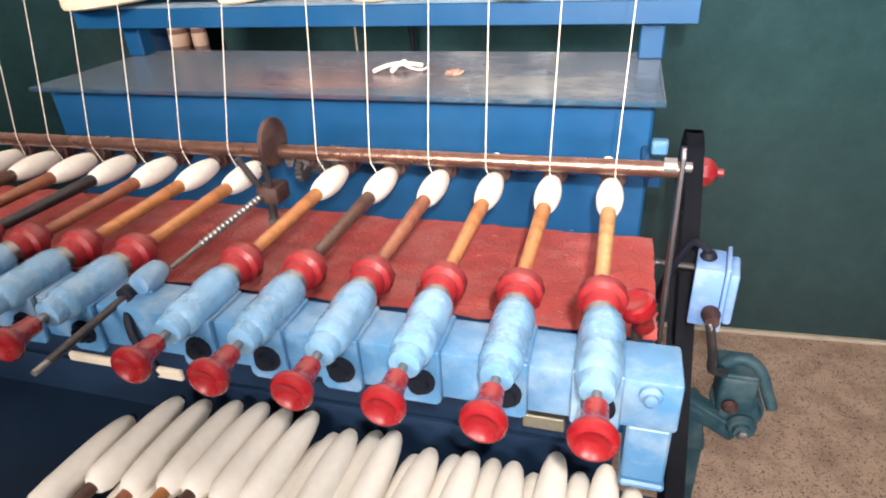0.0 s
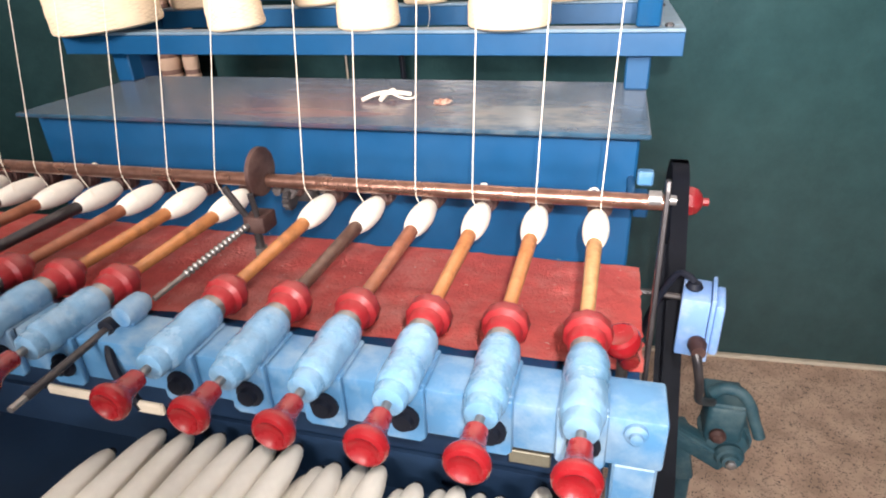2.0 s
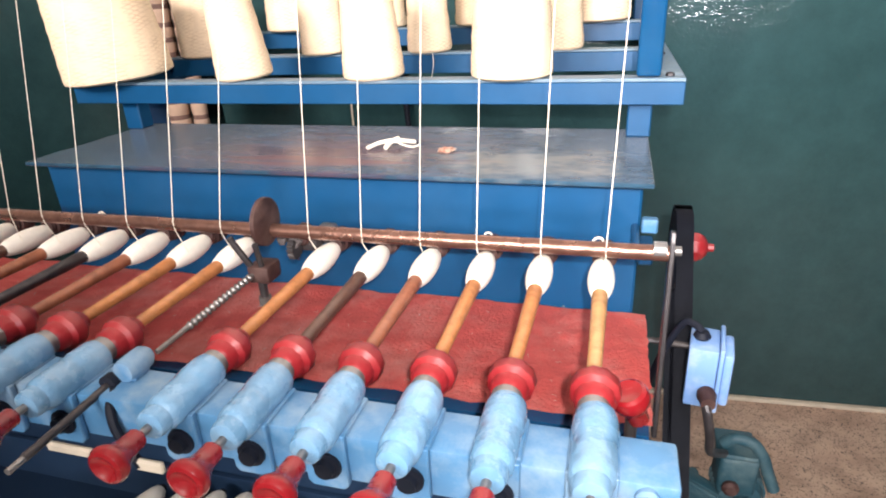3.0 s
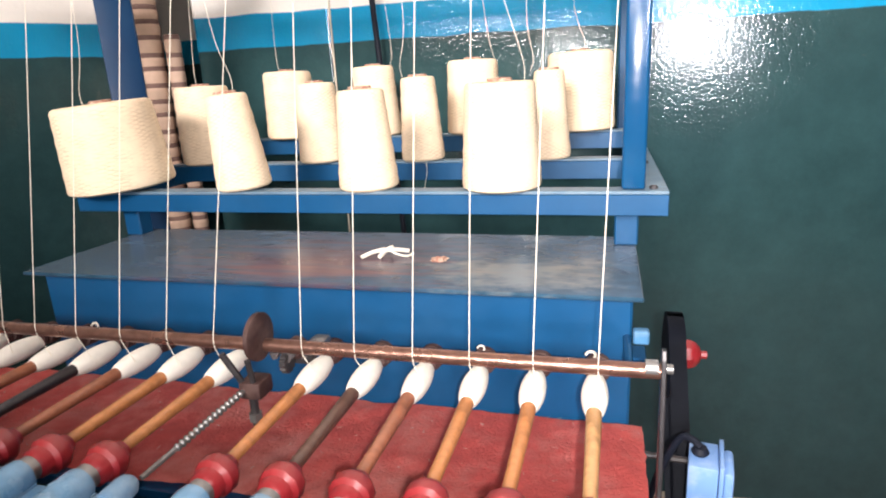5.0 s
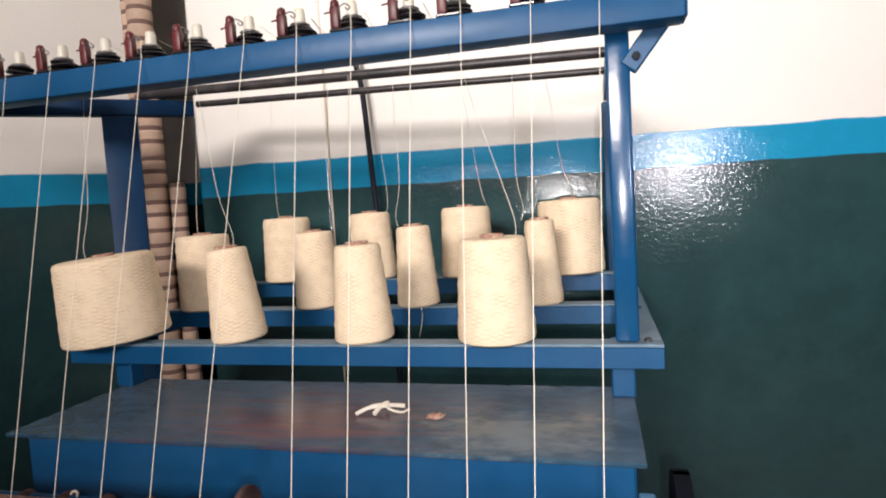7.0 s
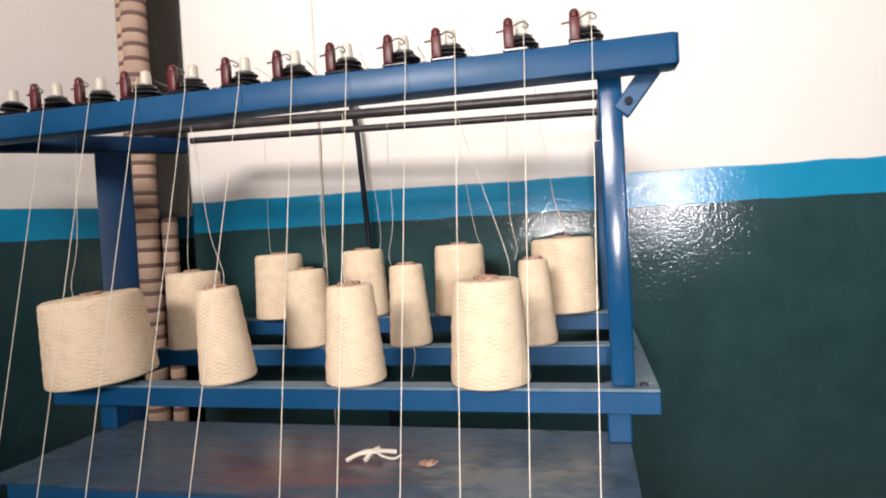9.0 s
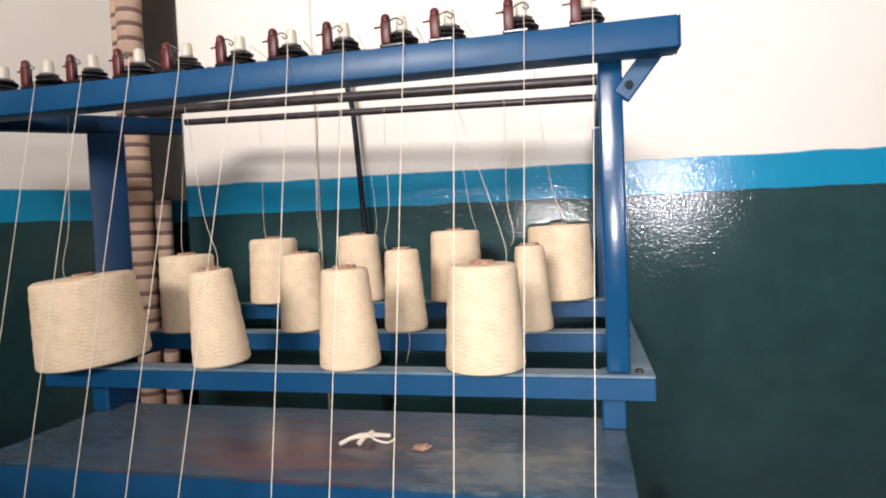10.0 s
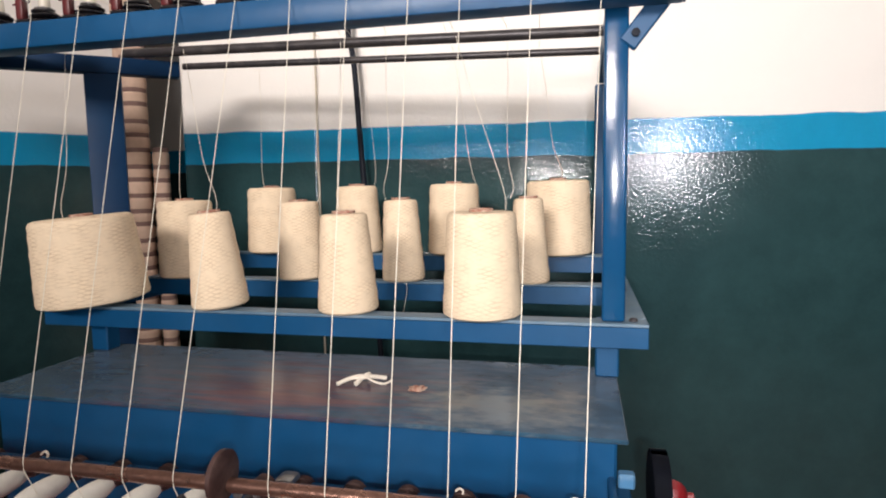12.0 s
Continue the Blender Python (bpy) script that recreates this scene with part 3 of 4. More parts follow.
CONES = [
    (-0.782, *FRONT, 0.092, 0.083, 0.152, (3, -4)), (-0.527, *FRONT, 0.047, 0.035, 0.158, (2, -4)), (-0.294, *FRONT, 0.049, 0.038, 0.156, (1, -1.0)), (-0.074, *FRONT, 0.061, 0.053, 0.158, (1, 0)),
    (-0.768, *MIDDLE, 0.060, 0.056, 0.164, (0, -1)), (-0.496, *MIDDLE, 0.049, 0.041, 0.158, (0, -2)), (-0.275, *MIDDLE, 0.043, 0.034, 0.160, (0, -1.5)), (-0.022, *MIDDLE, 0.038, 0.028, 0.160, (0, -1)),
    (-0.662, *BACK, 0.060, 0.056, 0.155, (0, 0)), (-0.439, *BACK, 0.055, 0.047, 0.155, (0, -1)), (-0.208, *BACK, 0.060, 0.055, 0.157, (0, 0)), (0.026, *BACK, 0.071, 0.067, 0.160, (0, -1)),
]
for i, (x, y, z, a, c, h, lean) in enumerate(CONES):
    yarn_cone(x, y, z, a, c, h, lean, hang=1 if i == 6 else 0)


# ---- thread guides along the top beam ----
def disc_stack(g, at, z, sizes, tilt):
    k = 0.0
    for n, rr in enumerate(sizes):
        m = Matrix.Translation((at[0] + 0.0012 * math.sin(n * 2.7 + at[0] * 40), at[1], z + k)) @ pose(0, 0, 0, tilt * math.sin(n + at[0] * 60), tilt * math.cos(2 * n + at[0] * 30), 0)
        part("disc", lathe([(0.006, 0.0), (rr * 0.80, 0.0002), (rr * 0.97, 0.0022), (rr, 0.0036), (rr * 0.96, 0.0046), (rr * 0.72, 0.0066), (0.006, 0.0068)], seg=24, matrix=m), CERAMIC, g)
        k += 0.0068
    return k


def thread_guide(x):
    z = 1.478
    g = thing("tension_guide", (x, 0.93, z), "maroon yarn tension guide with black ceramic discs on the beam", "thread guide", "thread guides on the beam")
    wob = math.sin(x * 53)
    part("base", box(x - 0.010, x + 0.026, 0.908, 0.975, z, z + 0.006, 0.002), CERAMIC, g)
    b2 = box(x - 0.0085, x + 0.0055, 0.909, 0.922, z + 0.0055, z + 0.038, 0.003, 2)
    lathe([(0.0068, 0.0), (0.0068, 0.006), (0.0055, 0.009), (0.003, 0.011), (0, 0.0112)], (x - 0.0015, 0.9155, z + 0.0375), seg=14, bm=b2)
    post = part("post", b2, MAROON, g)
    part("pin", rod((x - 0.019, 0.916, z + 0.031), (x - 0.008, 0.916, z + 0.032), 0.0014, 8), MAROON, post)
    top = 0.0062 + disc_stack(g, (x + 0.013, 0.946), z + 0.0062, (0.0225, 0.0245, 0.0205), 4.0 + 3 * wob)
    part("cup_washer", lathe([(0.010, 0.0), (0.0150, 0.0012), (0.0155, 0.0032), (0.0115, 0.0052), (0.006, 0.0056)], (x + 0.013, 0.946, z + top), seg=20), STEEL, g, "bright steel tension washer")
    part("cap", lathe([(0.0082, 0.0), (0.0088, 0.003), (0.0082, 0.017), (0.0070, 0.0215), (0.003, 0.0232), (0, 0.0234)], (x + 0.013, 0.946, z + top + 0.0052), seg=16), FROST, g, "frosted plastic cap")
    e = bend([(x + 0.003, 0.914, z + 0.034), (x + 0.011, 0.907, z + 0.037 + 0.002 * wob), (x + 0.021, 0.902, z + 0.036), (x + 0.027, 0.904, z + 0.031), (x + 0.022, 0.906, z + 0.0285), (x + 0.019, 0.904, z + 0.032)], 5)
    part("eyelet", hose(e, 0.0011, 6), STEEL, post, "bent wire eyelet")
    # the second pair of discs stands on the rail behind
    top = 0.002 + disc_stack(g, (x + 0.026, 1.000), z + 0.002, (0.0215, 0.0235, 0.0205), 3.0)
    part("rear_washer", lathe([(0.009, 0.0), (0.0145, 0.0012), (0.0145, 0.003), (0.006, 0.005)], (x + 0.026, 1.000, z + top), seg=20), STEEL, g)
    part("rear_pad", lathe([(0.0235, 0.0), (0.0245, 0.001), (0.0235, 0.002), (0.010, 0.0022)], (x + 0.026, 1.000, z), seg=20), FROST, g, "pale fibre pad")
    return g


THREAD_TOP = [0.098, 0.009, -0.087, -0.159, -0.249, -0.336, -0.424, -0.519, -0.609, -0.699, -0.790, -0.885]
for x in THREAD_TOP:
    thread_guide(x - 0.027 if x < 0 else x - 0.020)

# ---- the winding head: rail, spindles, pirns ----
RIGHT = [0.076 - 0.0655 * k for k in range(6)]
LEFT = [-0.372 - 0.0675 * k for k in range(7)]
SPINDLES = RIGHT + LEFT


FRONT_SHIFT = 0.004


def axis_z(x):
    return 0.838 + 0.009 * (x - 0.076)


def machine():
    w = thing("winding_machine", (-0.4, 0.45, 0), "pale blue pirn winding machine frame before the bench", "winding machine")
    part("front_rail", box(-1.20, 0.137, 0.384, 0.430, 0.782, 0.826, 0.003, 2), PALE_BLUE, w, "pale blue painted square rail")
    part("end_leg", box(0.103, 0.134, 0.386, 0.424, 0.728, 0.7815, 0.002), PALE_BLUE, w)
    part("end_leg_foot", box(0.102, 0.135, 0.3835, 0.4265, 0.721, 0.7275, 0.002), PALE_BLUE, w)
    part("bolt", lathe([(0.008, 0.0), (0.008, -0.004), (0.0045, -0.0055), (0.0045, -0.009), (0, -0.010)], (0.116, 0.3845, 0.816), "y", 12), PALE_BLUE, w)
    for x in (0.06, -1.05):
        part("leg", box(x, x + 0.04, 0.52, 0.56, 0.0, 0.70, 0.003), BLUE, w)
    part("apron", box(-1.20, 0.094, 0.452, 0.456, 0.42, 0.80), UNLIT_BLUE, w, "blue back plate under the rail, paint darkened for shade", smooth=False)
    part("slide_bar", box(-1.15, 0.092, 0.434, 0.446, 0.758, 0.768, 0.002), STEEL, w)
    part("slide_bar", box(-1.15, 0.092, 0.434, 0.446, 0.740, 0.748, 0.002), DARK_STEEL, w)
    for x in (0.022, -0.215):
        part("under_plate", box(x, x + 0.035, 0.425, 0.433, 0.724, 0.738, 0.001), BRASS, w)
    for x in SPINDLES:
        z = axis_z(x)
        o = [(-0.013, -0.0575), (0.013, -0.0575), (0.0175, -0.053), (0.0175, -0.006), (-0.0175, -0.006), (-0.0175, -0.053)]
        part("saddle", box(x + FRONT_SHIFT - 0.0175, x + FRONT_SHIFT + 0.0175, 0.3836, 0.4285, 0.8262, z - 0.0065, 0.0012), PALE_BLUE, w)
        bp = part("bearing_plate", plate(o, 0.006, Matrix.Translation((x + FRONT_SHIFT, 0.3835, z)) @ Matrix.Rotation(radians(90), 4, "X"), bevel=0.001), PALE_BLUE, w)
        part("bearing_bolt", lathe([(0.0118, 0.0), (0.0118, -0.003), (0.0080, -0.0036), (0.0074, -0.0085), (0, -0.009)], (x + FRONT_SHIFT + 0.002, 0.3775, z - 0.034), "y", 14), BLACK, bp, "black bearing bolt")
        pr = [(0.0085, 0.352), (0.0115, 0.353), (0.0128, 0.357), (0.0128, 0.364), (0.0150, 0.367), (0.0157, 0.374), (0.0154, 0.377), (0.0158, 0.381), (0.0157, 0.393), (0.0153, 0.396), (0.0158, 0.400), (0.0159, 0.404), (0.0167, 0.407), (0.0163, 0.413), (0.0166, 0.418), (0.0164, 0.424), (0.0153, 0.430), (0.010, 0.431)]
        part("bearing_housing", lathe([(r, y - 0.352) for r, y in pr], (x + FRONT_SHIFT, 0.352, z), "y", 28), WRAPPED, w, "pale blue cylindrical bearing housing")
        part("tail_bush", lathe([(0.0080, -0.008), (0.0102, -0.007), (0.0102, -0.005), (0.0088, -0.004), (0.0110, -0.003), (0.0110, -0.001), (0.0095, 0.0), (0.0138, 0.002), (0.0145, 0.008), (0.0125, 0.010), (0.0150, 0.012), (0.0150, 0.020), (0.011, 0.023)], (x + 0.002, 0.700, z + 0.006), "y", 20), RUST, w, "brown tail bush behind the pirn")
    part("tail_bar", rod((-1.05, 0.714, 0.842), (0.118, 0.714, 0.846), 0.0055, 10), BLUE, w)
    for x in (-0.98, 0.112):
        part("tail_bar_stay", rod((x, 0.714, 0.845), (x, 0.80, 0.845), 0.005, 8), BLUE, w)
    # thread bar with its swing arm
    part("thread_bar", rod((-1.05, 0.640, 0.875), (0.140, 0.640, 0.881), 0.0080, 16), COPPER, w, "worn copper thread bar")
    part("collar", lathe([(0.0088, 0.0), (0.0088, 0.012), (0.005, 0.013), (0.005, 0.026), (0, 0.027)], (0.124, 0.640, 0.884), "x", 12), STEEL, w)
    arm = [(-0.008, -0.205), (0.008, -0.205), (0.0085, 0.01), (0.005, 0.020), (-0.005, 0.020), (-0.0085, 0.01)]
    part("swing_arm", plate(arm, 0.005, Matrix.Translation((0.1385, 0.640, 0.884)) @ Matrix.Rotation(radians(-8), 4, "X") @ Matrix.Rotation(radians(90), 4, "Y") @ Matrix.Rotation(radians(90), 4, "Z"), bevel=0.001), DARK_STEEL, w)
    part("tie_rod", rod((0.128, 0.74, 0.72), (0.215, 0.74, 0.715), 0.004, 8), DARK_STEEL, w)
    # drive pulley, belt and red cap
    pulley = part("drive_pulley", lathe([(0.020, 0), (0.058, 0.0), (0.062, 0.004), (0.055, 0.011), (0.062, 0.018), (0.058, 0.022), (0.020, 0.022)], (0.172, 0.935, 0.762), "x", 36), BLACK, w, "black belt pulley")
    part("red_hub", lathe([(0.022, 0.0), (0.022, 0.008), (0.019, 0.016), (0.012, 0.022), (0.006, 0.024), (0.006, 0.032), (0, 0.034)], (0.196, 0.93, 0.768), "x", 8), RED_CUP, pulley, "red octagonal hub nut")
    q = []
    for k in range(19):
        a = radians(-35 + 180 * k / 18)
        q.append((0.935 + 0.064 * math.cos(a), 0.762 + 0.064 * math.sin(a)))
    for k in range(19):
        a = radians(145 + 180 * k / 18)
        q.append((0.60 + 0.045 * math.cos(a), 0.43 + 0.045 * math.sin(a)))
    b2 = bmesh.new()
    rings = [[b2.verts.new((0.172 + dx, 0.767 + (y - 0.767) * 1.0, z)) for dx in (0.0, 0.022)] for y, z in q]
    for a, c in zip(rings, rings[1:] + rings[:1]):
        b2.faces.new((a[0], a[1], c[1], c[0]))
    bmesh.ops.solidify(b2, geom=list(b2.faces), thickness=0.004)
    part("belt", b2, BLACK, w, "black drive belt")
    part("motor_pulley", lathe([(0.01, 0), (0.042, 0.0), (0.044, 0.011), (0.042, 0.022), (0.01, 0.022)], (0.172, 0.60, 0.43), "x", 28), BLACK, w)
    # brake disc and clutch gear between the two banks
    x = -0.303
    part("brake_disc", lathe([(0.006, -0.004), (0.026, -0.004), (0.0285, -0.0025), (0.0285, 0.0025), (0.026, 0.004), (0.006, 0.004)], (x, 0.633, 0.892), "x", 36), RUST, w, "rust-brown brake disc on the thread bar")
    part("clutch_block", box(x - 0.018, x + 0.010, 0.605, 0.636, 0.824, 0.846, 0.004, 2), RUST, w)
    part("clutch_lug", lathe([(0.010, 0), (0.013, 0.003), (0.013, 0.018), (0.009, 0.022)], (x + 0.024, 0.662, 0.862), "y", 10), RUST, w)
    part("clutch_lug", box(x + 0.002, x + 0.040, 0.672, 0.70, 0.838, 0.856, 0.006, 2), DARK_STEEL, w)
    part("clutch_lug", box(x + 0.026, x + 0.050, 0.69, 0.72, 0.842, 0.862, 0.006, 2), STEEL, w)
    wheel = [((0.0155 if k % 2 else 0.0125) * math.cos(6.28318 * k / 28), (0.0155 if k % 2 else 0.0125) * math.sin(6.28318 * k / 28)) for k in range(28)]
    part("clutch_wheel", plate(wheel, 0.008, Matrix.Translation((x + 0.014, 0.658, 0.850)) @ Matrix.Rotation(radians(90), 4, "Y"), bevel=0.0008), DARK_STEEL, w, "greasy toothed clutch wheel")
    rnd = random.Random(21)
    for k in range(7):
        b2 = bmesh.new()
        bmesh.ops.create_icosphere(b2, subdivisions=2, radius=0.008)
        c0 = Vector((x + rnd.uniform(-0.012, 0.056), rnd.uniform(0.622, 0.70), rnd.uniform(0.836, 0.866)))
        for v in b2.verts:
            v.co = v.co * (0.8 + 0.9 * noise.noise(v.co * 150 + c0 * 40)) * rnd.uniform(0.9, 1.1) + c0
        part("lint_clump", b2, GREY_LINT, w, "greasy grey lint on the clutch")
    part("fork", rod((x - 0.030, 0.602, 0.882), (x - 0.012, 0.612, 0.838), 0.004, 8), DARK_STEEL, w)
    part("fork", rod((x + 0.002, 0.602, 0.876), (x + 0.000, 0.612, 0.838), 0.0035, 8), DARK_STEEL, w)
    part("clutch_stem", rod((x - 0.004, 0.612, 0.83), (x - 0.004, 0.612, 0.79), 0.005, 8), DARK_STEEL, w)
    part("stem_nut", lathe([(0.008, 0), (0.008, 0.010)], (x - 0.004, 0.612, 0.795), seg=6), STEEL, w)
    # threaded adjusting rod, its holder and the long hand lever
    a, c = Vector((-0.342, 0.470, 0.814)), Vector((x - 0.010, 0.612, 0.836))
    screw = part("threaded_rod", rod(a, c, 0.0030, 10), STEEL, w)
    for k in range(15):
        p = a.lerp(c, 0.30 + 0.66 * k / 15)
        part("thread_ring", lathe([(0.003, -0.0022), (0.0046, -0.0008), (0.0046, 0.0008), (0.003, 0.0022)], seg=10, matrix=Matrix.Translation(p) @ (c - a).to_track_quat("Z", "Y").to_matrix().to_4x4()), STEEL, screw)
    part("lever_hub", lathe([(0.006, -0.002), (0.0098, -0.001), (0.0110, 0.003), (0.0114, 0.018), (0.0108, 0.026), (0.007, 0.031), (0.002, 0.032)], (-0.320, 0.408, 0.836), "y", 20), PALE_BLUE, w, "pale blue lever bearing")
    part("hand_lever", rod((-0.329, 0.312, 0.824), (-0.333, 0.406, 0.826), 0.0036, 12), DARK_STEEL, w, "bare steel hand lever")
    part("lever_end", rod((-0.328, 0.298, 0.8243), (-0.329, 0.312, 0.824), 0.0028, 10), STEEL, w)
    part("lever_block", box(-0.329, -0.311, 0.409, 0.429, 0.8262, 0.832, 0.001), PALE_BLUE, w)
    part("lever_collar", lathe([(0.0060, 0), (0.0088, 0.001), (0.0088, 0.009), (0.0060, 0.010)], (-0.333, 0.399, 0.826), "y", 16), BLACK, w)
    part("lever_link", hose(bend([(-0.328, 0.402, 0.824), (-0.318, 0.384, 0.818), (-0.312, 0.3775, 0.800), (-0.302, 0.3775, 0.775), (-0.296, 0.3775, 0.764)], 5), 0.0042, 8), BLACK, w)
    part("stop_strap", box(-0.396, -0.330, 0.374, 0.380, 0.763, 0.773, 0.002), CEMENT, w, "cream-painted flat strap")
    part("stop_strap", box(-0.300, -0.272, 0.374, 0.380, 0.760, 0.772, 0.002), CEMENT, w)
    part("stop_strap", box(-0.222, -0.180, 0.434, 0.440, 0.726, 0.738, 0.002), CEMENT, w)


machine()


def knob(x):
    z = axis_z(x)
    x += FRONT_SHIFT
    k = thing("spindle_knob", (x, 0.31, z), "glossy red mushroom knob on a steel spindle", "knob", "red spindle knobs")
    part("shaft", lathe([(0.0034, 0.0), (0.0034, 0.030)], (x, 0.330, z), "y", 12), STEEL, k, "bare steel shaft")
    pr = [(0.0, 0.0042), (0.0060, 0.0036), (0.0092, 0.0012), (0.0112, 0.0), (0.0138, 0.0011), (0.0154, 0.0038), (0.0157, 0.0064), (0.0146, 0.0094), (0.0117, 0.0134), (0.0095, 0.0178), (0.0085, 0.0238), (0.0080, 0.033), (0.0064, 0.035)]
    part("head", lathe(pr, (x, 0.307, z), "y", 32), RED_PLASTIC, k)


def drive_cup(x):
    z = axis_z(x)
    x += 0.002
    c = thing("drive_cup", (x, 0.431, z), "dusty red faceted plastic cup driving a pirn", "drive cup", "red drive cups")
    part("collar", lathe([(0.010, 0.0), (0.0125, 0.001), (0.0125, 0.010), (0.010, 0.011)], (x, 0.431, z), "y", 18), STEEL, c, "lint-covered steel collar")
    pr = [(0.0125, 0.0), (0.0150, 0.003), (0.0158, 0.012), (0.0195, 0.016), (0.0200, 0.026), (0.0170, 0.031), (0.0115, 0.036), (0.0095, 0.041)]
    part("flange", lathe(pr, (x, 0.441, z), "y", 11), RED_CUP, c)


PIRNS = []


def pirn(x, wood, yarn_len=0.088):
    z = axis_z(x)
    p = thing("pirn", (x, 0.485, z), "wooden pirn winding white cotton yarn, gripped in its red cup", "pirn", "pirns on the spindles")
    part("tube", lathe([(0.0060, 0.0), (0.0066, 0.06), (0.0074, 0.11), (0.0080, 0.150), (0.0085, 0.17), (0.0085, 0.226), (0.0070, 0.230)], (x, 0.472, z), "y", 18), wood, p)
    pr = [(0.0086, 0.0), (0.0103, 0.005), (0.0124, 0.014), (0.0138, 0.025), (0.0143, 0.036), (0.0138, 0.048), (0.0124, 0.059), (0.0106, 0.068), (0.0090, 0.072)]
    turn = AXIS["y"]
    part("yarn", lathe(pr, (x, 0.622, z), "y", 32), PIRN_YARN, p, at=(x, 0.622, z), turn=turn)
    PIRNS.append(p)


WOOD_ORDER = [3, 0, 0, 2, 1, 0, 0, 0, 2, 4, 2, 1, 2]
for i, x in enumerate(SPINDLES):
    knob(x)
    drive_cup(x)
    pirn(x, WOODS[WOOD_ORDER[i]])


def felt():
    f = thing("felt_mat", (-0.45, 0.66, 0.70), "dusty red felt mat covering the tray under the pirns", "mat")
    bm = bmesh.new()
    nx, ny = 90, 24
    grid = [[bm.verts.new((-1.15 + 1.285 * i / nx + (0.004 * noise.noise((j * 0.9, 5, 1)) if i == nx else 0), 0.572 + 0.223 * j / ny + (0.005 * noise.noise((i * 0.5, 3, 2)) if j == 0 else 0),
                           0.724 + 0.004 * noise.noise((i * 0.21, j * 0.33, 0)) + 0.002 * noise.noise((i * 0.8, j * 1.1, 4)))) for j in range(ny + 1)] for i in range(nx + 1)]
    for i in range(nx):
        for j in range(ny):
            bm.faces.new((grid[i][j], grid[i + 1][j], grid[i + 1][j + 1], grid[i][j + 1]))
    bmesh.ops.solidify(bm, geom=list(bm.faces), thickness=0.005)
    part("cloth", bm, FELT, f)
    rnd = random.Random(11)
    bm = bmesh.new()
    for _ in range(110):
        x, y = rnd.uniform(-0.9, 0.13), rnd.uniform(0.575, 0.79)
        a, k = rnd.uniform(0, 6.28), rnd.uniform(0.002, 0.007)
        z = 0.7295 + rnd.uniform(0, 0.001)
        d = Vector((math.cos(a), math.sin(a), 0)) * k
        q = Vector((-d.y, d.x, 0)) * rnd.uniform(-0.4, 0.4)
        hose([Vector((x, y, z)), Vector((x, y, z + 0.001)) + d * 0.5 + q, Vector((x, y, z)) + d], rnd.uniform(0.00012, 0.0003), 4, bm)
    tagged(part("lint", bm, RAG), "fine white cotton lint scattered on the red felt", "lint", kind="stuff")
    t = thing("felt_tray", (-0.45, 0.66, 0.60), "blue sheet tray carrying the red felt", "tray")
    part("pan", box(-1.16, 0.132, 0.565, 0.798, 0.700, 0.715), BLUE, t, smooth=False)
    for x in (-1.0, 0.05):
        part("support", box(x, x + 0.03, 0.60, 0.63, 0.0, 0.70), BLUE, t, smooth=False)


felt()


def brake_knob():
    c = thing("brake_knob", (0.107, 0.48, 0.80), "red plastic knob on a short stem behind the rail", "knob")
    m = Matrix.Translation((0.108, 0.478, 0.817)) @ pose(0, 0, 0, 12, -20, 0)
    pr = [(0.0, 0.0022), (0.007, 0.0016), (0.0115, 0.0), (0.0145, 0.002), (0.0158, 0.007), (0.0150, 0.013), (0.0115, 0.017), (0.0090, 0.024), (0.0085, 0.034), (0.0, 0.034)]
    part("head", lathe(pr, seg=28, matrix=m @ Matrix.Rotation(radians(180), 4, "X") @ Matrix.Translation((0, 0, -0.017))), RED_PLASTIC, c)
    part("stem", rod((0.108, 0.482, 0.806), (0.110, 0.505, 0.716), 0.005, 10), DARK_STEEL, c)
    part("stem_bracket", box(0.090, 0.128, 0.4565, 0.560, 0.702, 0.715, 0.002), BLUE, c)


brake_knob()


# ---- threads ----
# where each cone's yarn leaves its top, and where it passes over the pipes
CONE_THREADS = [(-0.840, -0.817), (-0.528, -0.733), (-0.304, -0.383), (-0.037, -0.159), (-0.779, -0.733), (-0.458, -0.428), (-0.310, -0.290), (-0.059, -0.060), (-0.680, -0.630), (-0.399, -0.380), (-0.158, -0.187), (0.030, -0.011)]
ROD_X = [0.079, 0.014, -0.053, -0.116, -0.184, -0.249, -0.365, -0.431, -0.500, -0.568, -0.634, -0.688]


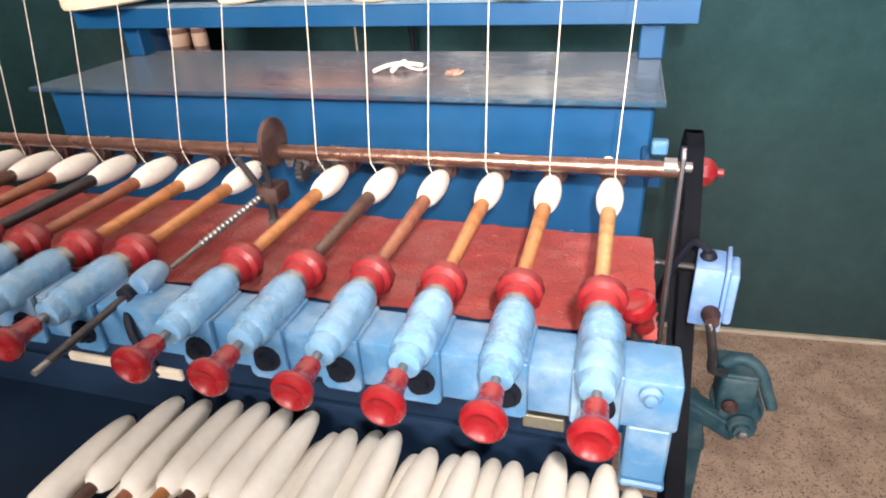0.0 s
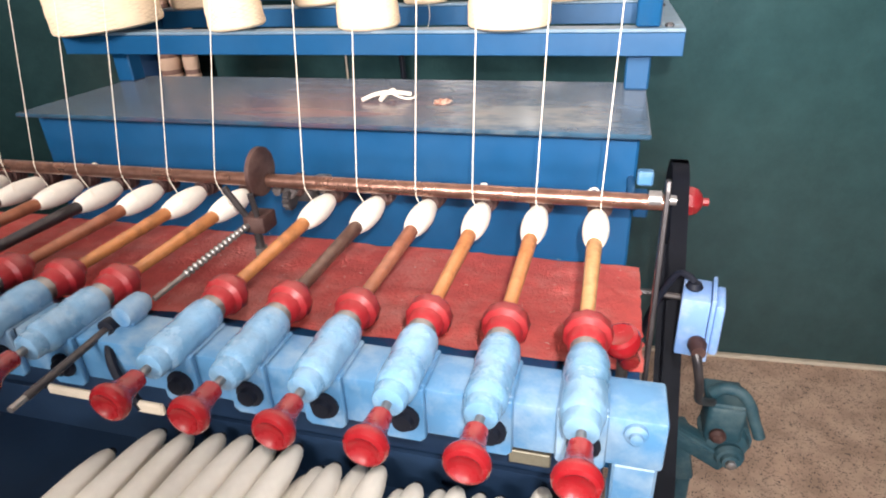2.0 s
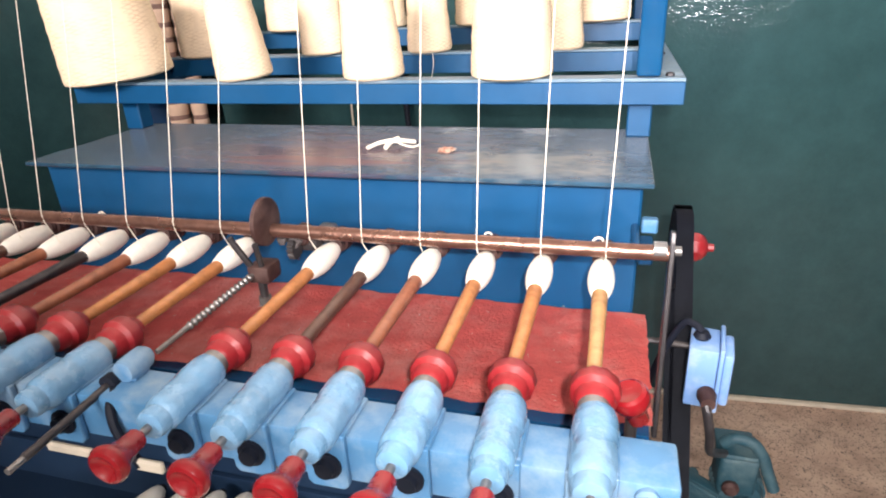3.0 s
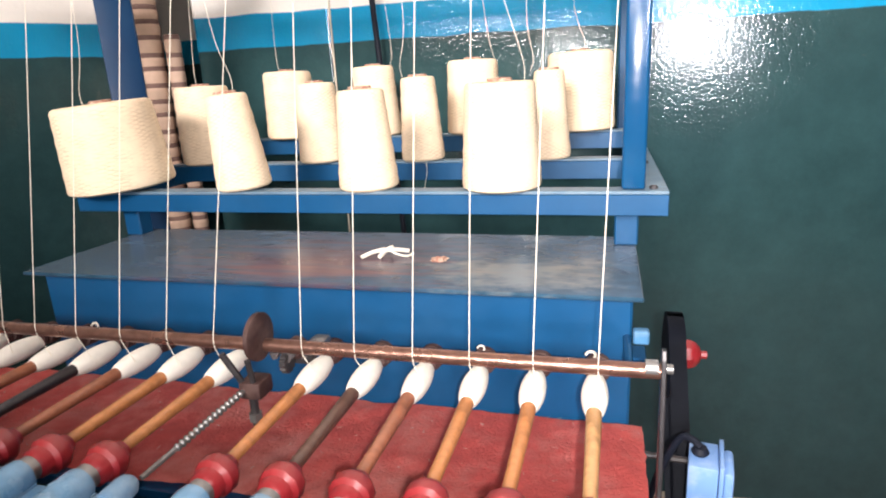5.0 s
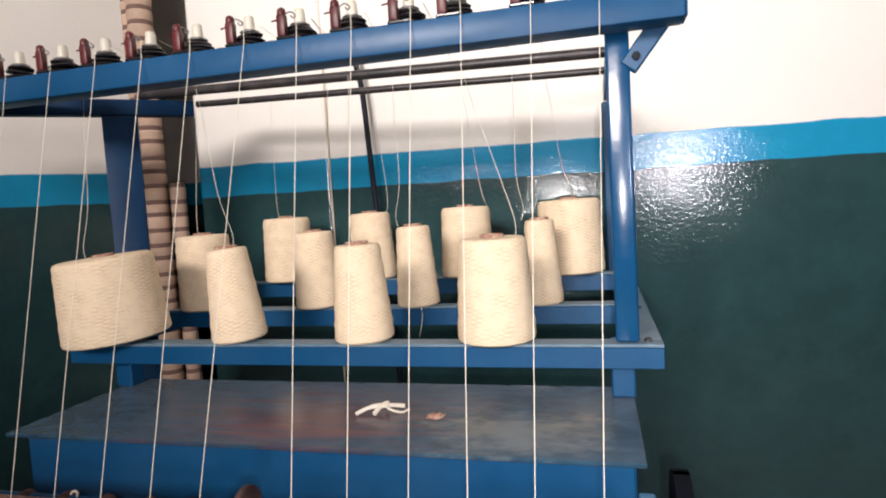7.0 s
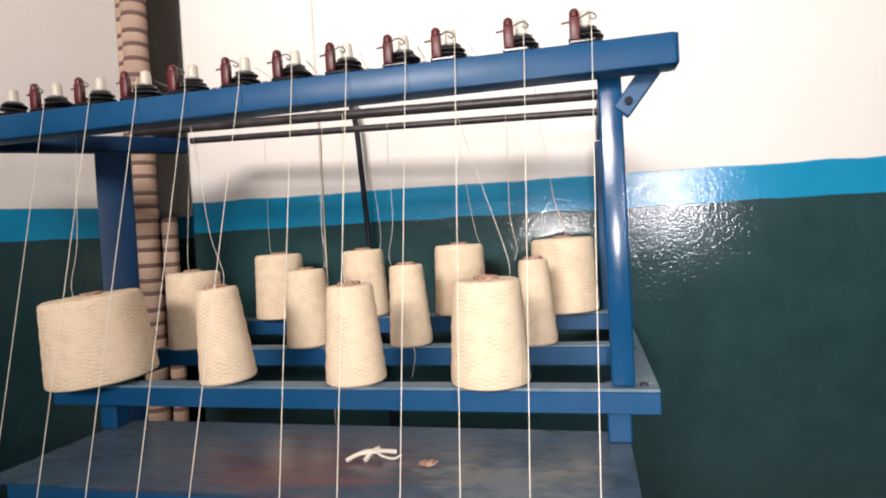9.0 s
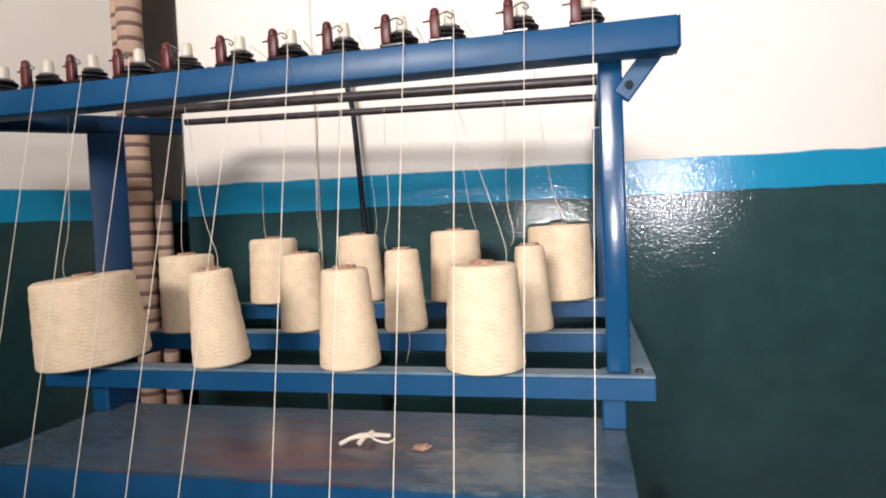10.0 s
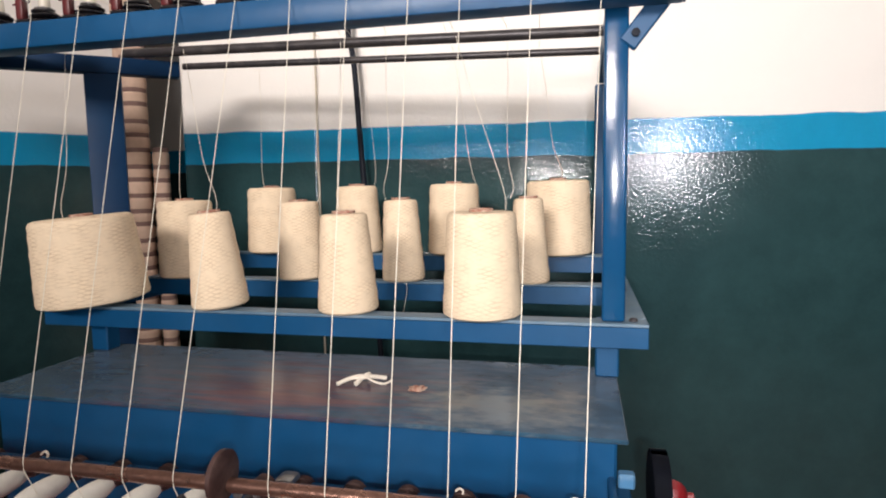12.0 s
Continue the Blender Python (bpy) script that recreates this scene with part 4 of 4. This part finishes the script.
def threads():
    for i, (x, xr, xt) in enumerate(zip(SPINDLES, ROD_X, THREAD_TOP)):
        t = thing("thread", (xr, 0.633, 0.89), "taut white cotton thread running down to a pirn", "thread", "threads to the pirns")
        z = axis_z(x)
        pts = [(xt, 0.906, 1.508), (xt, 0.903, 1.478), (xr, 0.6325, 0.8835), (xr + 0.0005, 0.6325, 0.873), (x + 0.0118, 0.643, z + 0.0065)]
        part("strand", hose(pts, 0.00052, 6), THREAD, t)
    # strands from the cones over the pipes to the guides
    for i, (x, y, z, a, c, h, lean) in enumerate(CONES):
        t = thing("cone_thread", (x, y, z + h), "thin slack thread rising from a yarn cone", "thread", "threads from the cones")
        xf, xp = CONE_THREADS[i]
        xt = min(THREAD_TOP, key=lambda g: abs(g - 0.9 * xp))
        yp, zp = (1.205, 1.500 - 0.023 * (xp + 0.87)) if y < 1.3 else (1.329, 1.494 - 0.027 * (xp + 0.82))
        if i == 0:
            yp, zp = 1.0, 1.488
        top = Vector((xp, yp, zp + 0.008))
        foot = Vector((xf, y, z + h + 0.001))
        mid = foot.lerp(top, 0.3) + Vector((0.006 if i % 3 == 0 else -0.004, 0, -0.004))
        part("strand", hose([*bend([foot, foot.lerp(top, 0.08) + Vector((0.006 if i % 2 else -0.004, 0, 0)), mid, foot.lerp(top, 0.7), top], 4), (xt + 0.01, 0.935, 1.512)], 0.00045, 5), THREAD, t)


threads()


# ---- full pirns heaped in the front tray ----
def full_pirns():
    t = thing("pirn_tray", (-0.13, 0.30, 0.60), "blue sheet tray under the knobs, paint darkened for shade, full of pirns", "tray")
    part("pan", box(-0.70, 0.15, 0.10, 0.448, 0.630, 0.640), UNLIT_BLUE, t, smooth=False)
    part("tray_back", box(-0.70, 0.096, 0.446, 0.4505, 0.640, 0.69), UNLIT_BLUE, t, smooth=False)
    for x in (-0.45, 0.10):
        part("support", box(x, x + 0.03, 0.25, 0.28, 0.0, 0.63), BLUE, t, smooth=False)
    rnd = random.Random(4)
    pr = [(0.0058, 0.008), (0.0085, 0.013), (0.0110, 0.024), (0.0128, 0.040), (0.0137, 0.06), (0.0140, 0.095), (0.0134, 0.112), (0.0100, 0.119), (0.0080, 0.121)]
    tips = [(-0.366, 0.393), (-0.334, 0.428), (-0.303, 0.431), (-0.270, 0.436), (-0.241, 0.440), (-0.214, 0.438), (-0.186, 0.440), (-0.162, 0.424), (-0.140, 0.418), (-0.121, 0.436), (-0.098, 0.426),
            (-0.076, 0.416), (-0.058, 0.413), (-0.040, 0.424), (-0.021, 0.418), (-0.003, 0.428), (0.017, 0.415), (0.035, 0.420), (0.052, 0.434), (0.073, 0.430), (0.095, 0.430), (0.118, 0.424)]
    place = [(x, y + (0.002 if x < -0.17 else 0.010), 0.6835 if i % 2 == 0 or x < -0.2 else 0.668, (0, 1, 2)[(i * 7) % 3] if i else 1) for i, (x, y) in enumerate(tips)]
    place += [(x + 0.014, y - 0.012, 0.660, (0, 2)[i % 2]) for i, (x, y) in enumerate(tips[1:7])]
    place += [(-0.40 + 0.030 * i, 0.300 + 0.003 * (i % 3), 0.655, (0, 2, 1)[i % 3]) for i in range(16)]
    src = {}
    for x, y, z, k in place:
        m = Matrix.Translation((x, y, z)) @ pose(0, 0, 0, rnd.uniform(-2, 2), 0, 178 + rnd.uniform(-2.5, 2.5)) @ AXIS["y"]
        if k not in src:
            p = thing("full_pirn", (0, 0, 0), "full pirn of white cotton yarn with a wooden butt", "pirn", "full pirns in the tray")
            part("yarn", lathe(pr, seg=24), PIRN_YARN, p)
            part("tip", lathe([(0.0026, 0.003), (0.0038, 0.004), (0.0042, 0.0055), (0.0038, 0.0065), (0.0044, 0.0075), (0.0050, 0.010)], seg=14), CERAMIC, p, "black tip ring")
            part("butt", lathe([(0.0058, 0.118), (0.0058, 0.124), (0.0062, 0.147), (0.0055, 0.150)], seg=14), WOODS[k], p)
            p.matrix_world = m
            src[k] = p
        else:
            copy_thing(src[k], m)


full_pirns()


# ---- switch box, conduit and motor at the machine's end ----
def switch_box():
    s = thing("switch_box", (0.205, 0.70, 0.66), "light blue metal switch box with a conduit gland", "switch box")
    tilt = Matrix.Translation((0.198, 0.715, 0.708)) @ pose(0, 0, 0, 0, 0, -8) @ Matrix.Diagonal((0.66, 0.9, 0.90, 1))
    b2 = box(-0.026, 0.022, -0.03, 0.03, -0.046, 0.040, 0.003, 2)
    b2.transform(tilt)
    part("case", b2, BOX_BLUE, s)
    b2 = box(0.0225, 0.030, -0.033, 0.033, -0.049, 0.046, 0.002, 2)
    b2.transform(tilt)
    part("lid_flange", b2, BOX_BLUE, s)
    b2 = box(0.030, 0.046, -0.028, 0.028, -0.040, 0.036, 0.005, 2)
    b2.transform(tilt)
    part("lid", b2, BOX_BLUE, s)
    gl = part("gland", lathe([(0.008, 0.0), (0.010, 0.003), (0.007, 0.009)], tilt @ Vector((-0.008, 0.0, 0.040)), "z", 14), BLACK, s, "black cable gland")
    part("cable", hose(bend([tilt @ Vector((-0.008, 0.0, 0.050)), tilt @ Vector((-0.022, 0.004, 0.056)), tilt @ Vector((-0.042, 0.010, 0.050)), (0.152, 0.735, 0.70), (0.14, 0.745, 0.64)], 6), 0.0042, 8), BLACK, gl)
    part("boss", lathe([(0.010, 0.0), (0.011, -0.006), (0.009, -0.012), (0.008, -0.022)], tilt @ Vector((0.010, -0.03, -0.022)), "y", 16), RUST, s, "rusty conduit boss")
    q = tilt @ Vector((0.010, -0.048, -0.024))
    part("conduit", hose(bend([q, q + Vector((0.003, -0.006, -0.012)), q + Vector((0.010, -0.004, -0.045)), q + Vector((0.018, 0.02, -0.085)), (0.247, 0.745, 0.556)], 6), 0.0055, 10), DARK_STEEL, s, "grey steel conduit")


switch_box()


def motor():
    m = thing("drive_motor", (0.262, 0.76, 0.0), "dirty teal cast-iron gear motor on a slanting bracket", "motor")
    part("gear_case", box(0.240, 0.288, 0.735, 0.785, 0.496, 0.556, 0.007, 3), TEAL, m)
    part("case_lid", box(0.236, 0.284, 0.732, 0.788, 0.5565, 0.5635, 0.002), TEAL, m)
    part("body", lathe([(0.012, -0.030), (0.026, -0.028), (0.030, -0.020), (0.030, 0.024), (0.027, 0.034), (0.012, 0.036)], (0.272, 0.768, 0.488), "y", 26), TEAL, m)
    for k in range(4):
        part("fin", lathe([(0.029, 0.0), (0.0335, 0.0008), (0.0335, 0.0030), (0.029, 0.0038)], (0.272, 0.752 + 0.010 * k, 0.488), "y", 26), TEAL, m)
    part("shaft_boss", lathe([(0.0185, 0.0), (0.0195, -0.006), (0.0165, -0.012), (0.0120, -0.0125), (0.0110, -0.019), (0, -0.020)], (0.276, 0.738, 0.478), "y", 18), TEAL, m)
    part("boss_bolt", lathe([(0.0070, 0), (0.0070, -0.005), (0.003, -0.007), (0, -0.0072)], (0.276, 0.7185, 0.478), "y", 6), STEEL, m)
    part("lug", lathe([(0.010, 0), (0.011, -0.006), (0.007, -0.011), (0, -0.012)], (0.256, 0.735, 0.512), "y", 12), RUST, m)
    part("handle", hose(bend([(0.243, 0.752, 0.566), (0.256, 0.750, 0.578), (0.276, 0.747, 0.577), (0.290, 0.744, 0.560), (0.299, 0.741, 0.536), (0.308, 0.738, 0.514)], 6), 0.0078, 12), TEAL, m, "bent dusty guard tube")
    slant = Matrix.Translation((0.170, 0.748, 0.520)) @ Matrix.Rotation(radians(30), 4, "Y")
    part("arm", turned(box(-0.03, 0.125, -0.010, 0.012, -0.020, 0.012, 0.004, 2), slant), TEAL, m)
    part("arm_rib", turned(box(-0.03, 0.110, -0.016, -0.0102, 0.004, 0.011, 0.002), slant), TEAL, m)
    part("foot", turned(box(-0.014, 0.014, -0.014, 0.014, -0.10, 0.0, 0.006, 2), Matrix.Translation((0.208, 0.762, 0.500)) @ Matrix.Rotation(radians(-12), 4, "Y")), TEAL, m)
    part("base", box(0.19, 0.33, 0.70, 0.82, 0.0, 0.02, 0.003), DARK_STEEL, m)
    part("pedestal", box(0.219, 0.238, 0.750, 0.775, 0.02, 0.42, 0.002), TEAL, m)


motor()


# ---- loose things ----
def cotton_waste():
    c = thing("cotton_waste", (-0.235, 0.90, 0.914), "knotted scrap of white cotton waste on the bench", "cotton scrap")
    o = Vector((-0.238, 0.890, 0.918))
    for k, pts in enumerate((((-0.038, -0.020, 0), (-0.02, -0.004, 0.006), (0, 0, 0.008), (0.018, 0.010, 0.007), (0.036, 0.022, 0.002)),
                             ((-0.036, -0.018, 0), (-0.024, 0.008, 0.004), (0, 0.004, 0.010), (0.022, -0.008, 0.005), (0.040, -0.004, 0), (0.048, 0.010, 0.001)),
                             ((-0.006, -0.016, 0), (0, 0, 0.007), (0.008, 0.012, 0.010), (0.002, 0.020, 0.004)),
                             ((-0.034, -0.014, 0.001), (-0.01, 0.012, 0.005), (0.012, 0.004, 0.012)))):
        part("strand", hose(bend([o + 0.86 * Vector(p) for p in pts], 5), (0.0032, 0.0017, 0.0036, 0.0014)[k], 7), RAG, c)
    d = thing("lint_scrap", (-0.150, 0.878, 0.914), "small brownish tuft of lint on the bench", "lint")
    bm = bmesh.new()
    bmesh.ops.create_icosphere(bm, subdivisions=3, radius=0.009)
    for v in bm.verts:
        v.co = Vector((v.co.x * 1.3, v.co.y * 0.8, v.co.z * 0.5)) * (1 + 0.6 * noise.noise(v.co * 220)) + Vector((-0.150, 0.878, 0.917))
    part("tuft", bm, PAPER_TUBE, d)


cotton_waste()


def tail_lint():
    """Small yarn ends caught on the bushes behind the thread bar."""
    for x, y, z, k in ((0.070, 0.712, 0.860, 0.42), (-0.057, 0.712, 0.859, 0.34), (-0.615, 0.705, 0.857, 0.45)):
        c = thing("yarn_end", (x, y, z), "small curl of white yarn caught behind the thread bar", "yarn scrap", "yarn ends on the bushes")
        p = [Vector((x, y, z)) + k * Vector(q) for q in ((-0.014, 0.0, -0.002), (-0.006, 0.002, 0.006), (0.005, 0.002, 0.007), (0.012, 0.0, 0.001), (0.010, -0.002, -0.008))]
        part("curl", hose(bend(p, 5), 0.0036 * k, 7), RAG, c)


tail_lint()


def cable():
    c = thing("power_cable", (-0.48, 1.56, 0.4), "black power cable hanging down the wall behind the rack", "cable")
    part("cord", hose(bend([(-0.508, 1.600, 1.630), (-0.505, 1.562, 1.622), (-0.503, 1.553, 1.588), (-0.491, 1.553, 1.520), (-0.481, 1.553, 1.355), (-0.471, 1.553, 1.20), (-0.440, 1.553, 0.79), (-0.435, 1.553, 0.3)], 8), 0.0072, 10), BLACK, c)


cable()


# never in view: added as an opening for the soft light from behind
def unseen_window():
    w = thing("window_1", (-0.52, -2.82, 2.00), "unseen high window, added, with a blue steel frame and wired panes", "window", kind="structure")
    for x0, x1, z0, z1 in ((-1.14, -1.10, 2.00, 2.80), (0.06, 0.10, 2.00, 2.80), (-1.10, 0.06, 2.00, 2.04), (-1.10, 0.06, 2.76, 2.80), (-0.54, -0.50, 2.04, 2.76)):
        part("window_frame", box(x0, x1, -2.84, -2.80, z0, z1, 0.002), BLUE, w)
    for x0, x1 in ((-1.10, -0.54), (-0.50, 0.06)):
        part("pane", box(x0, x1, -2.823, -2.818, 2.04, 2.76), GLASS, w, smooth=False).visible_shadow = False


unseen_window()


def motions():
    """The pirns turn on their spindles while they wind."""
    step = 0.25
    for k, p in enumerate(PIRNS):
        at = ORIGIN[p.name]
        walk(p, [(i * step, pose(at.x, at.y, at.z) @ Matrix.Rotation(radians(75 * i + 31 * k), 4, "Y")) for i in range(49)])


motions()
